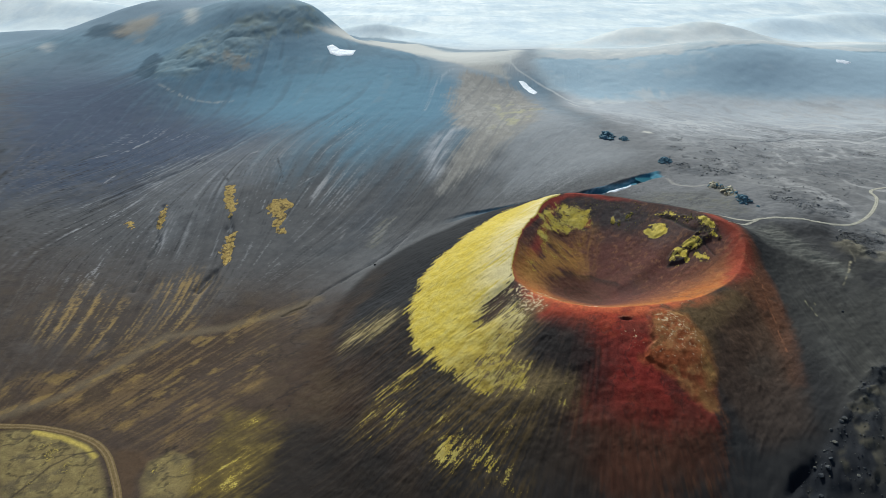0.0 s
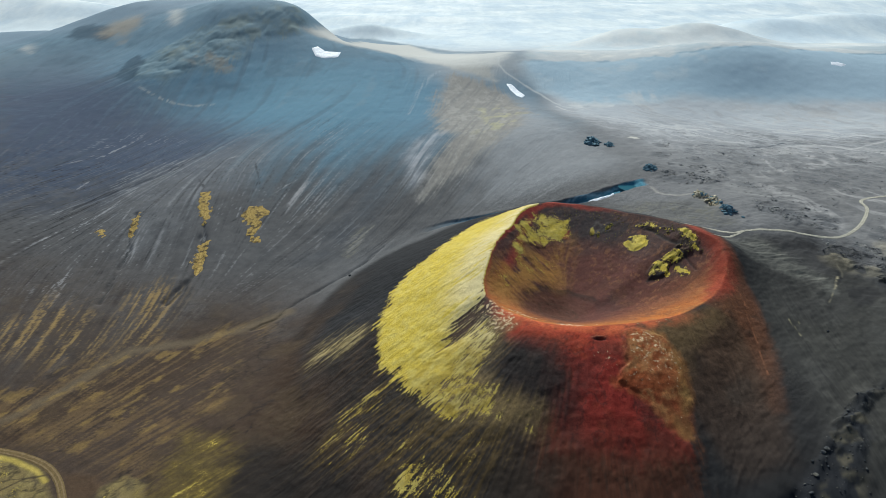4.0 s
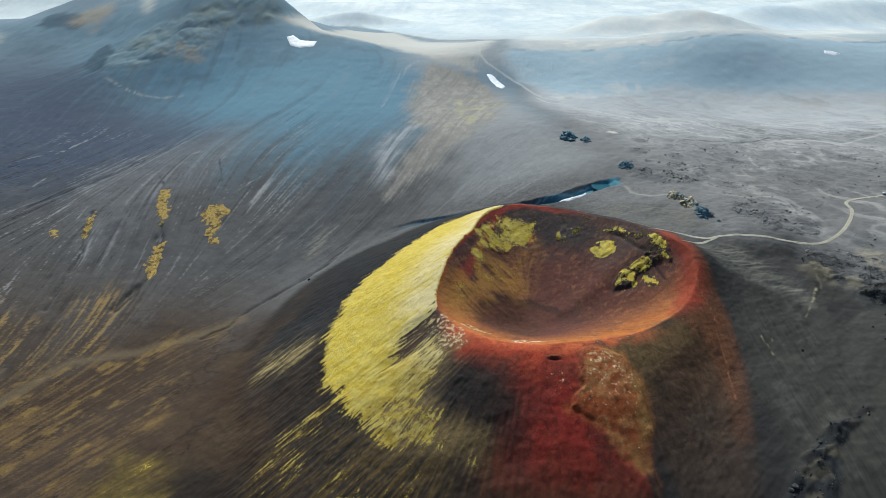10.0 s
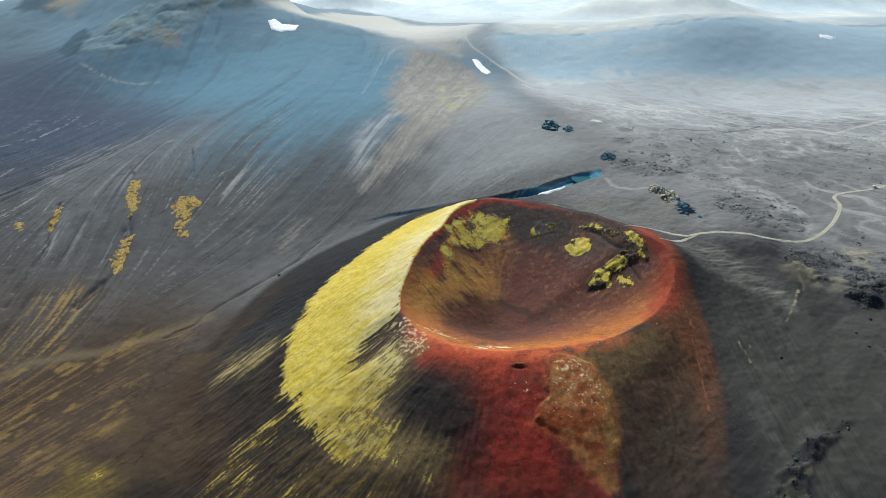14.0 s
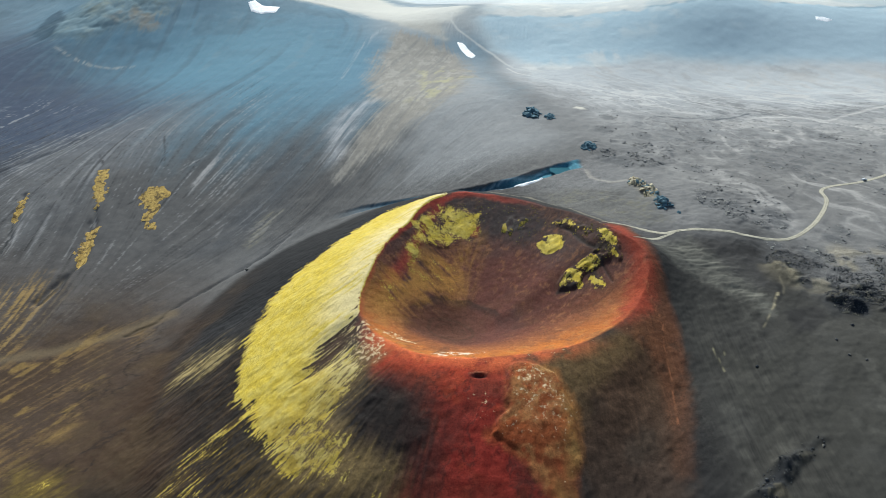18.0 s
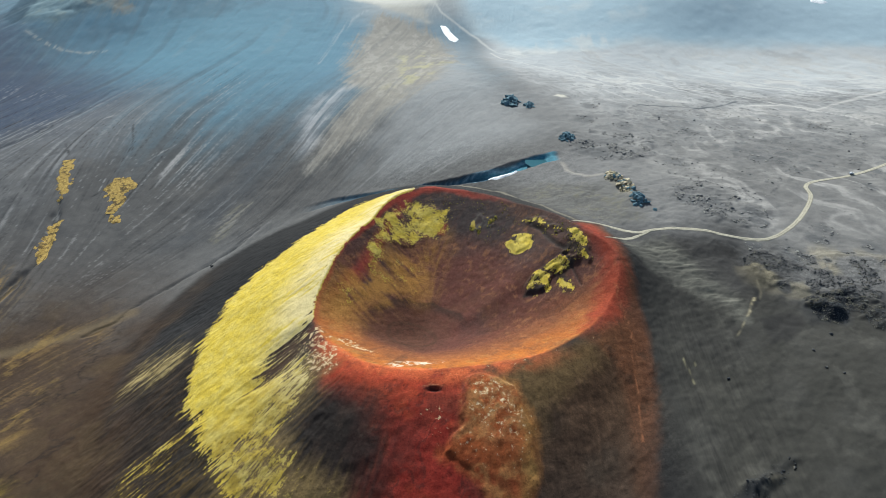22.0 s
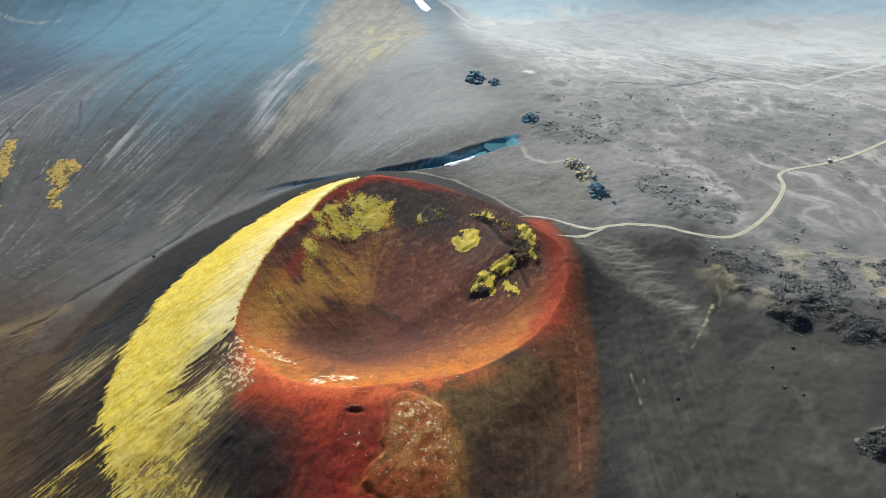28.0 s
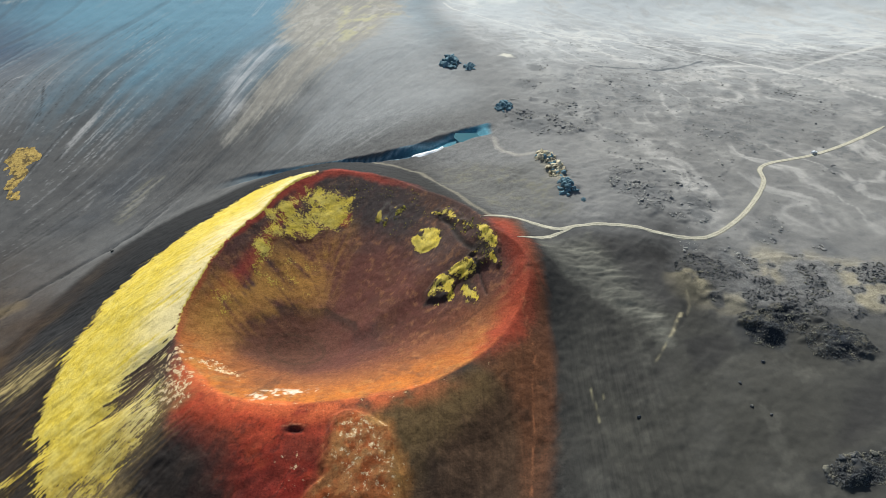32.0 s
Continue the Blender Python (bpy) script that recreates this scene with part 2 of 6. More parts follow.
# ---- plan of what covers the ground: outlines and lines in metres ----
PLAN = {
    "moss_west": [(111, 653), (89, 680), (58, 696), (32, 676), (11, 636), (-8, 622), (-19, 595), (-25, 565), (-28, 540), (-28, 518), (-24, 493), (-8, 467), (8, 446), (19, 422), (36, 408), (54, 409), (58, 421), (42, 432), (54, 445), (59, 465), (66, 481), (55, 508), (56, 528), (64, 552), (82, 595)],
    "moss_gap": [(24, 479), (33, 496), (45, 505), (54, 507), (54, 492), (46, 481), (35, 479)],
    "moss_lower": [(-56, 427), (-54, 452), (-42, 465), (-28, 471), (-15, 467), (-17, 446), (-20, 426), (-28, 415), (-38, 413)],
    "moss_lower_b": [(-7, 374), (-2, 389), (10, 392), (25, 389), (37, 376), (35, 363), (43, 351), (48, 336), (41, 334), (30, 340), (24, 358), (6, 364)],
    "moss_lower_c": [(-18, 425), (2, 429), (26, 410), (52, 402), (74, 396), (64, 375), (42, 365), (6, 392), (-17, 395)],
    "ridge_line": [(241, 721), (243, 703), (247, 693), (255, 681), (267, 682), (278, 679)],
    "moss_skirt": [(-184, 493), (-146, 478), (-132, 436), (-133, 402), (-147, 393), (-182, 399), (-196, 430), (-184, 446)],
    "moss_camp": [(-374, 485), (-331, 487), (-294, 468), (-272, 445), (-253, 408), (-335, 415)],
    "moss_camp_b": [(-229, 440), (-216, 448), (-196, 440), (-186, 417), (-191, 400), (-220, 404), (-229, 423)],
    "beige_tuft": [(-88, 550), (-83, 566), (-65, 564), (-49, 554), (-55, 540), (-69, 541)],
    "red_south": [(70, 482), (87, 468), (108, 459), (149, 456), (148, 429), (138, 414), (153, 406), (167, 394), (169, 372), (133, 366), (101, 373), (103, 395), (99, 417), (100, 435), (83, 450), (71, 459)],
    "red_foot": [(92, 414), (144, 406), (171, 391), (171, 365), (159, 345), (134, 332), (108, 336), (95, 353), (89, 382)],
    "rust_south": [(-2, 460), (45, 405), (89, 453), (152, 455), (176, 412), (178, 366), (163, 329), (131, 319), (73, 332), (34, 356), (14, 388)],
    "black_patch": [(55, 445), (62, 460), (79, 457), (99, 441), (106, 421), (102, 401), (87, 396), (68, 408), (57, 427)],
    "rust_block": [(149, 454), (160, 456), (176, 448), (184, 427), (184, 401), (178, 378), (166, 388), (153, 405), (138, 413), (147, 426)],
    "red_nw": [(105, 639), (115, 653), (88, 591), (73, 555), (64, 534), (77, 551), (92, 580)],
    "red_bit": [(130, 620), (133, 626), (140, 624), (138, 617)],
    "olive_east": [(150, 452), (168, 458), (194, 469), (222, 481), (233, 482), (226, 465), (205, 447), (189, 437), (185, 419), (178, 418), (177, 432), (164, 444)],
    "red_east": [(227, 576), (241, 576), (249, 553), (250, 532), (247, 514), (241, 498), (225, 486), (211, 483), (223, 503), (233, 519), (238, 537), (233, 555)],
    "rust_east": [(227, 581), (247, 584), (253, 549), (256, 521), (256, 484), (252, 449), (246, 417), (238, 385), (228, 388), (232, 419), (235, 449), (232, 467), (213, 482), (234, 497), (245, 526), (241, 556)],
    "bowl_moss": [(89, 600), (97, 622), (109, 639), (127, 644), (140, 637), (137, 623), (133, 618), (121, 608), (110, 602), (100, 600), (95, 591), (92, 579), (88, 573), (86, 583)],
    "bowl_olive": [(59, 534), (71, 557), (85, 568), (101, 592), (120, 606), (134, 610), (132, 586), (129, 569), (112, 559), (100, 551), (90, 537), (81, 522), (67, 523)],
    "hump_a": [(183, 590), (188, 596), (198, 590), (201, 584), (197, 577), (188, 578)],
    "hump_b": [(190, 540), (192, 549), (197, 553), (206, 555), (215, 556), (221, 554), (226, 547), (217, 544), (208, 544), (206, 538), (201, 537)],
    "arc_a": [(200, 596), (206, 587), (210, 574), (214, 565), (219, 559)],
    "arc_b": [(217, 556), (221, 548), (223, 538), (225, 530)],
    "apron_n": [(192, 689), (229, 679), (263, 665), (272, 625), (273, 589), (255, 589), (235, 598), (215, 620)],
    "grass_a": [(271, 467), (272, 459), (272, 449)],
    "grass_b": [(276, 463), (276, 454)],
    "hump_dark": [(189, 539), (192, 545), (197, 545), (204, 541), (203, 537), (196, 538)],
    "wall_dark": [(121, 650), (147, 649), (178, 629), (198, 603), (172, 597), (149, 615), (141, 632)],
    "hump_c": [(219, 579), (227, 570), (232, 560), (234, 551), (232, 542), (227, 546), (222, 552), (215, 557), (220, 562)],
    "hump_d": [(156, 618), (165, 624), (177, 617), (178, 608), (168, 610), (162, 610)],
    "hump_e": [(192, 603), (198, 603), (208, 597), (218, 579), (220, 571), (213, 576), (205, 589)],
    "hump_f": [(210, 548), (216, 546), (218, 537), (218, 529), (215, 531), (212, 539)],
    "ochre_a": [(-289, 878), (-294, 905), (-285, 904), (-272, 864), (-269, 836), (-278, 851)],
    "ochre_a2": [(-254, 742), (-265, 770), (-267, 802), (-258, 805), (-253, 780), (-251, 758)],
    "ochre_b": [(-227, 849), (-221, 866), (-205, 869), (-195, 856), (-202, 842), (-201, 816), (-209, 814), (-216, 835)],
    "ochre_c": [(-361, 828), (-373, 864), (-369, 876), (-361, 855), (-357, 827)],
    "ochre_fan": [(-432, 653), (-403, 708), (-366, 696), (-311, 650), (-314, 612), (-350, 604), (-400, 614)],
    "ochre_fan_b": [(-291, 611), (-316, 715), (-290, 734), (-263, 710), (-263, 648), (-268, 610)],
    "ochre_floor": [(-403, 537), (-344, 577), (-288, 620), (-211, 630), (-157, 654), (-169, 601), (-167, 546), (-186, 501), (-205, 455), (-251, 467), (-325, 503), (-383, 502)],
    "tan_ridge": [(11, 1114), (23, 1232), (44, 1295), (96, 1262), (140, 1197), (153, 1101), (129, 974), (99, 947), (71, 908), (48, 883), (25, 871), (0, 850), (16, 912), (45, 982), (20, 1026)],
    "tan_moss": [(74, 1024), (86, 1126), (112, 1145), (143, 1101), (123, 1011), (100, 967), (82, 969)],
    "white_ash": [(-21, 934), (-14, 983), (10, 1005), (22, 1004), (9, 965), (-3, 934), (-6, 885), (-15, 878)],
    "cap": [(-578, 1377), (-509, 1430), (-436, 1464), (-330, 1511), (-272, 1544), (-243, 1500), (-253, 1448), (-346, 1409), (-358, 1357), (-369, 1312), (-435, 1325), (-468, 1291), (-541, 1319)],
    "cap_brown": [(-452, 1349), (-414, 1369), (-368, 1356), (-356, 1321), (-379, 1307), (-406, 1334), (-437, 1330)],
    "shelf_tan": [(-256, 1469), (-209, 1454), (-116, 1416), (-27, 1401), (48, 1319), (117, 1266), (111, 1323), (46, 1610), (-71, 2051), (-191, 1963), (-216, 1507)],
    "crag_back": [(-796, 1612), (-802, 1668), (-771, 1674), (-706, 1626), (-676, 1577), (-695, 1561), (-747, 1581)],
    "pale_back": [(-560, 1577), (-576, 1646), (-553, 1636), (-519, 1556), (-515, 1513), (-530, 1521)],
    "pale_back_b": [(-887, 1572), (-887, 1606), (-856, 1581), (-848, 1548)],
    "crag_front": [(-586, 1346), (-595, 1422), (-578, 1442), (-543, 1386), (-537, 1323), (-553, 1308)],
    "brown_back": [(-727, 1595), (-710, 1654), (-660, 1662), (-627, 1603), (-648, 1554)],
    "pale_foot": [(220, 1153), (294, 1192), (368, 1221), (391, 1197), (313, 1150), (248, 1107)],
    "snow_a": [(-225, 1400), (-216, 1407), (-201, 1392), (-170, 1387), (-173, 1368), (-196, 1363), (-214, 1372)],
    "snow_b": [(136, 1258), (143, 1256), (162, 1210), (157, 1201), (150, 1210), (141, 1235)],
    "snow_c": [(715, 1299), (727, 1299), (738, 1290), (726, 1283), (712, 1288)],
    "snow_d": [(178, 721), (185, 723), (204, 724), (202, 717), (194, 716), (185, 716)],
    "salt_w": [(56, 498), (60, 506), (67, 505), (75, 492), (77, 472), (74, 464), (63, 470), (55, 482)],
    "salt_s": [(106, 472), (115, 480), (137, 482), (139, 476), (122, 473), (110, 467)],
    "salt_in": [(71, 501), (86, 504), (101, 494), (97, 486), (81, 492)],
    "cave": [(133, 448)],
    "mottle": [(122, 437), (139, 438), (147, 425), (141, 418), (127, 418)],
    "brown_se": [(163, 457), (194, 469), (222, 481), (243, 498), (253, 484), (250, 449), (244, 417), (236, 384), (228, 352), (196, 350), (182, 385), (180, 419), (184, 437)],
    "dune_pale": [(258, 558), (285, 566), (303, 543), (314, 520), (318, 500), (311, 488), (298, 505), (284, 521), (268, 537)],
    "dune_dark": [(288, 565), (309, 559), (324, 542), (325, 515), (317, 500), (306, 517), (296, 538)],
    "path_n": [(147, 727), (166, 708), (186, 681), (204, 639), (219, 598), (229, 582)],
    "fringe": [(-515, 1281), (-476, 1247), (-434, 1222), (-402, 1214), (-367, 1215)],
    "crease": [(17, 1313), (-2, 1272), (-16, 1213), (-25, 1128), (-29, 1101)],
    "navy": [(-910, 1461), (-756, 1542), (-585, 1351), (-461, 1200), (-357, 1136), (-263, 1051), (-290, 948), (-383, 936), (-474, 924), (-600, 898)],
    "teal": [(-481, 1200), (-352, 1192), (-301, 1340), (-231, 1371), (-155, 1360), (-25, 1284), (-30, 1089), (-74, 945), (-123, 887), (-185, 894), (-185, 996), (-249, 1068), (-353, 1124)],
    "streak_a": [(-452, 805), (-433, 833), (-409, 855), (-383, 894)],
    "streak_b": [(-424, 862), (-406, 897), (-389, 933)],
    "streak_c": [(-343, 779), (-347, 811), (-346, 837)],
    "streak_d": [(-384, 852), (-382, 875), (-381, 893)],
    "streak_e": [(-179, 864), (-165, 887), (-152, 913)],
    "streak_f": [(-202, 887), (-184, 909), (-169, 924)],
    "streak_g": [(-533, 1008), (-517, 1020), (-501, 1030)],
    "streak_h": [(-285, 989), (-278, 996), (-267, 999)],
    "streak_i": [(-477, 939), (-468, 967)],
    "cleft_a": [(-318, 956), (-305, 936), (-292, 915)],
    "cleft_b": [(-240, 980), (-223, 929), (-212, 890)],
    "cleft_c": [(-480, 881), (-452, 901), (-429, 928), (-390, 967)],
    "cleft_d": [(-232, 846), (-240, 839)],
    "ochre_d": [(-407, 837), (-408, 844), (-399, 844), (-392, 828), (-396, 824)],
    "ochre_e": [(-205, 809), (-198, 809), (-194, 799), (-200, 799)],
    "mound_f": [(214, 318), (226, 341), (252, 364), (284, 387), (263, 343), (246, 309)],
    "olive_w": [(16, 442), (30, 454), (47, 472), (61, 484), (74, 471), (67, 454), (54, 443), (62, 420), (86, 400), (80, 385), (54, 399), (38, 405), (19, 421)],
    "valley_path": [(-385, 505), (-346, 526), (-318, 556), (-295, 593), (-275, 615), (-221, 626), (-178, 642), (-135, 666)],
    "dirt_apron": [(-275, 463), (-241, 454), (-230, 443), (-234, 423), (-229, 406), (-238, 407), (-251, 431)],
    "camp_rim": [(-344, 484), (-316, 476), (-292, 464), (-278, 452)],
    "crack_a": [(-326, 416), (-317, 431), (-311, 445), (-297, 456), (-282, 458)],
    "crack_b": [(-183, 401), (-188, 423), (-191, 440), (-202, 445)],
    "trail_bank": [(325, 517), (325, 509), (323, 502), (317, 495)],
    "car": [(461, 668)],
    "lava_e": [(328, 540), (346, 554), (372, 545), (399, 544), (441, 535), (419, 493), (392, 495), (368, 497), (350, 508), (333, 518)],
    "lava_n": [(248, 782), (272, 783), (303, 768), (329, 760), (320, 716), (286, 712), (255, 746)],
    "lava_m": [(314, 645), (342, 653), (367, 621), (365, 594), (353, 575), (326, 586), (309, 605)],
    "lava_far": [(272, 742), (355, 847), (476, 862), (525, 764), (475, 678), (424, 675), (379, 623), (351, 612), (316, 681)],
    "mound_a": [(350, 500), (365, 503), (376, 503), (381, 494), (369, 485), (356, 487), (349, 494)],
    "mound_b": [(375, 486), (389, 489), (402, 482), (401, 470), (385, 463), (373, 471)],
    "mound_c": [(350, 405), (361, 412), (376, 413), (370, 401), (359, 399)],
    "mound_d": [(258, 369), (273, 383), (294, 391), (295, 387), (279, 378), (265, 364)],
    "mound_e": [(349, 497), (377, 506), (361, 477), (351, 483)],
    "road_main": [(223, 577), (234, 583), (244, 586), (256, 581), (268, 575), (280, 575), (293, 576), (312, 573), (330, 566), (349, 563), (362, 569), (379, 584), (395, 603), (409, 625), (413, 642), (425, 652), (460, 666), (494, 686), (537, 716)],
    "road_spur": [(280, 575), (268, 570), (255, 563), (243, 557)],
    "west_shade": [(-165, 455), (-100, 470), (-62, 432), (-38, 392), (10, 350), (5, 325), (-60, 300), (-150, 340), (-170, 400)],
    "floor_disc": [(74, 520), (79, 532), (90, 540), (100, 550), (112, 558), (131, 562), (150, 547), (158, 528), (147, 509), (128, 498), (107, 501), (87, 510)],
    "trail_low": [(322.2, 504.8), (315.8, 493.9), (307.7, 483.1), (303.1, 477.1)],
    "pale_fan": [(-407, 910), (-394, 969), (-330, 1027), (-265, 1107), (-199, 1167), (-159, 1136), (-206, 1016), (-238, 939), (-266, 899), (-284, 862), (-316, 803), (-346, 789)],
    "dark_band_b": [(-110, 855), (-127, 778), (-140, 762), (-99, 756), (-67, 802), (-49, 870), (-33, 942), (-74, 942)],
    "red_core": [(126, 450), (124, 425), (130, 402), (135, 384)],
    "black_hollow": [(197, 322), (211, 335), (219, 339), (225, 334), (219, 319), (214, 317)],
    "crest_f": [(287, 389), (278, 384), (269, 378), (256, 366), (244, 354), (238, 346), (232, 339), (224, 333), (211, 325)],
    "crest_f_b": [(262, 352), (252, 342), (244, 330), (240, 318)],
    "crest_d": [(300, 395), (292, 391), (284, 386), (276, 381), (268, 372), (260, 362)],
    "tongue_a": [(-153, 927), (-162, 894), (-173, 857)],
    "tongue_b": [(-121, 877), (-131, 852), (-142, 826)],
    "tongue_c": [(-58, 806), (-77, 792), (-97, 775)],
    "tongue_d": [(-121, 803), (-124, 775)],
    "tongue_e": [(-120, 877), (-128, 859), (-135, 842)],
    "tongue_f": [(-153, 917), (-166, 884), (-173, 850)],
    "tongue_g": [(-67, 789), (-80, 776), (-88, 760)],
    "tan_patch": [(-61, 809), (-71, 790), (-76, 770), (-82, 757), (-90, 758), (-84, 789), (-73, 810)],
    "saddle": [(-235, 1475), (-150, 1436), (-60, 1405), (40, 1335), (125, 1330), (160, 1420), (60, 1640), (-70, 2050), (-190, 1960), (-215, 1600)],
    "pale_ledge": [(256, 892), (264, 884), (274, 886), (270, 896), (262, 898)],
    "shade_lobe": [(321, 485), (333, 490), (340, 485), (325, 470), (318, 468)],
    "shade_bank": [(400, 459), (378, 443), (362, 424), (357, 416), (366, 417), (376, 424), (388, 435)],
    "road_n": [(129, 1371), (126, 1334), (136, 1301), (161, 1263), (190, 1214), (214, 1147), (244, 1120)],
    "road_plain": [(206, 1144), (216, 1113), (278, 1019), (336, 979), (385, 977), (423, 959), (472, 925), (500, 882), (524, 849), (569, 773), (640, 680)],
    "road_far": [(760, 1010), (669, 951), (594, 906), (528, 859), (498, 875), (463, 872)],
    "brook": [(341, 861), (369, 857), (400, 855), (432, 872), (455, 890)],
    "road_sw": [(-378, 492), (-348, 490), (-315, 482), (-287, 469), (-269, 453), (-254, 431), (-241, 408)],
    "trail": [(329, 520), (328, 510), (325, 504)],
    "foot_rim": [(242.2, 521.0), (244.1, 515.4), (242.0, 510.9), (244.6, 508.0), (243.0, 502.9), (245.7, 500.1), (244.1, 495.8), (246.3, 494.0), (244.1, 489.0), (246.7, 486.3), (245.1, 481.8), (243.1, 466.3), (242.6, 449.9), (240.1, 434.0), (238.1, 418.8)],
    "gully_a": [(-369, 872), (-361, 830), (-351, 785), (-350, 757), (-346, 700)],
    "gully_b": [(-271, 836), (-264, 797), (-255, 753), (-260, 732), (-271, 695)],
    "gully_c": [(-43, 766), (-61, 744), (-80, 725), (-115, 695), (-139, 670), (-143, 657), (-166, 640)],
    "gully_d": [(-559, 821), (-524, 836), (-476, 876), (-419, 927), (-367, 965), (-324, 1018), (-304, 1075)],
    "rockA1": [(210, 877)],
    "rockA2": [(228, 863)],
    "rockC": [(253, 770)],
    "rockB": [(274, 669), (278, 646), (281, 619)],
    "rockbit": [(289, 605)],
    "b1": [(289, 449)],
    "b2": [(336, 444)],
    "b3": [(350, 469)],
    "b4": [(336, 458)],
    "b5": [(-77, 721)],
    "b6": [(342, 438)],
}


# ---- materials ----
def material(name, rough=0.9):
    m = bpy.data.materials.new(name)
    m.use_nodes = True
    b = m.node_tree.nodes["Principled BSDF"]
    b.inputs["Roughness"].default_value = rough
    b.inputs["Specular IOR Level"].default_value = 0.1
    return m, m.node_tree, b


def node(tree, kind, **values):
    n = tree.nodes.new(kind)
    for key, v in values.items():
        n.inputs[key.replace("_", " ")].default_value = v
    return n


def noise_at(tree, coords, scale, detail=4.0, rough=0.6):
    n = node(tree, "ShaderNodeTexNoise", Scale=scale, Detail=detail, Roughness=rough)
    tree.links.new(coords, n.inputs["Vector"])
    return n.outputs["Fac"]


def remap(tree, v, a, b, c, d, smooth=False):
    n = tree.nodes.new("ShaderNodeMapRange")
    n.interpolation_type = "SMOOTHSTEP" if smooth else "LINEAR"
    tree.links.new(v, n.inputs[0])
    for i, w in zip((1, 2, 3, 4), (a, b, c, d)):
        n.inputs[i].default_value = w
    return n.outputs[0]


def maths(tree, op, a, b):
    n = tree.nodes.new("ShaderNodeMath")
    n.operation = op
    for i, v in enumerate((a, b)):
        if isinstance(v, (int, float)):
            n.inputs[i].default_value = v
        else:
            tree.links.new(v, n.inputs[i])
    return n.outputs[0]


def blend(tree, fac, a, b, kind="MIX"):
    n = tree.nodes.new("ShaderNodeMix")
    n.data_type, n.blend_type = "RGBA", kind
    n.clamp_factor = True
    for i, v in ((0, fac), (6, a), (7, b)):
        if isinstance(v, (int, float)):
            n.inputs[i].default_value = v
        elif isinstance(v, tuple):
            n.inputs[i].default_value = (*v, 1.0)
        else:
            tree.links.new(v, n.inputs[i])
    return n.outputs[2]


def bumped(tree, shader, heights, strength=0.6, distance=1.0):
    n = node(tree, "ShaderNodeBump", Strength=strength, Distance=distance)
    tree.links.new(heights, n.inputs["Height"])
    tree.links.new(n.outputs[0], shader.inputs["Normal"])


def position(tree):
    return tree.nodes.new("ShaderNodeNewGeometry").outputs["Position"]


def attribute(tree, name):
    n = tree.nodes.new("ShaderNodeAttribute")
    n.attribute_name = name
    return n


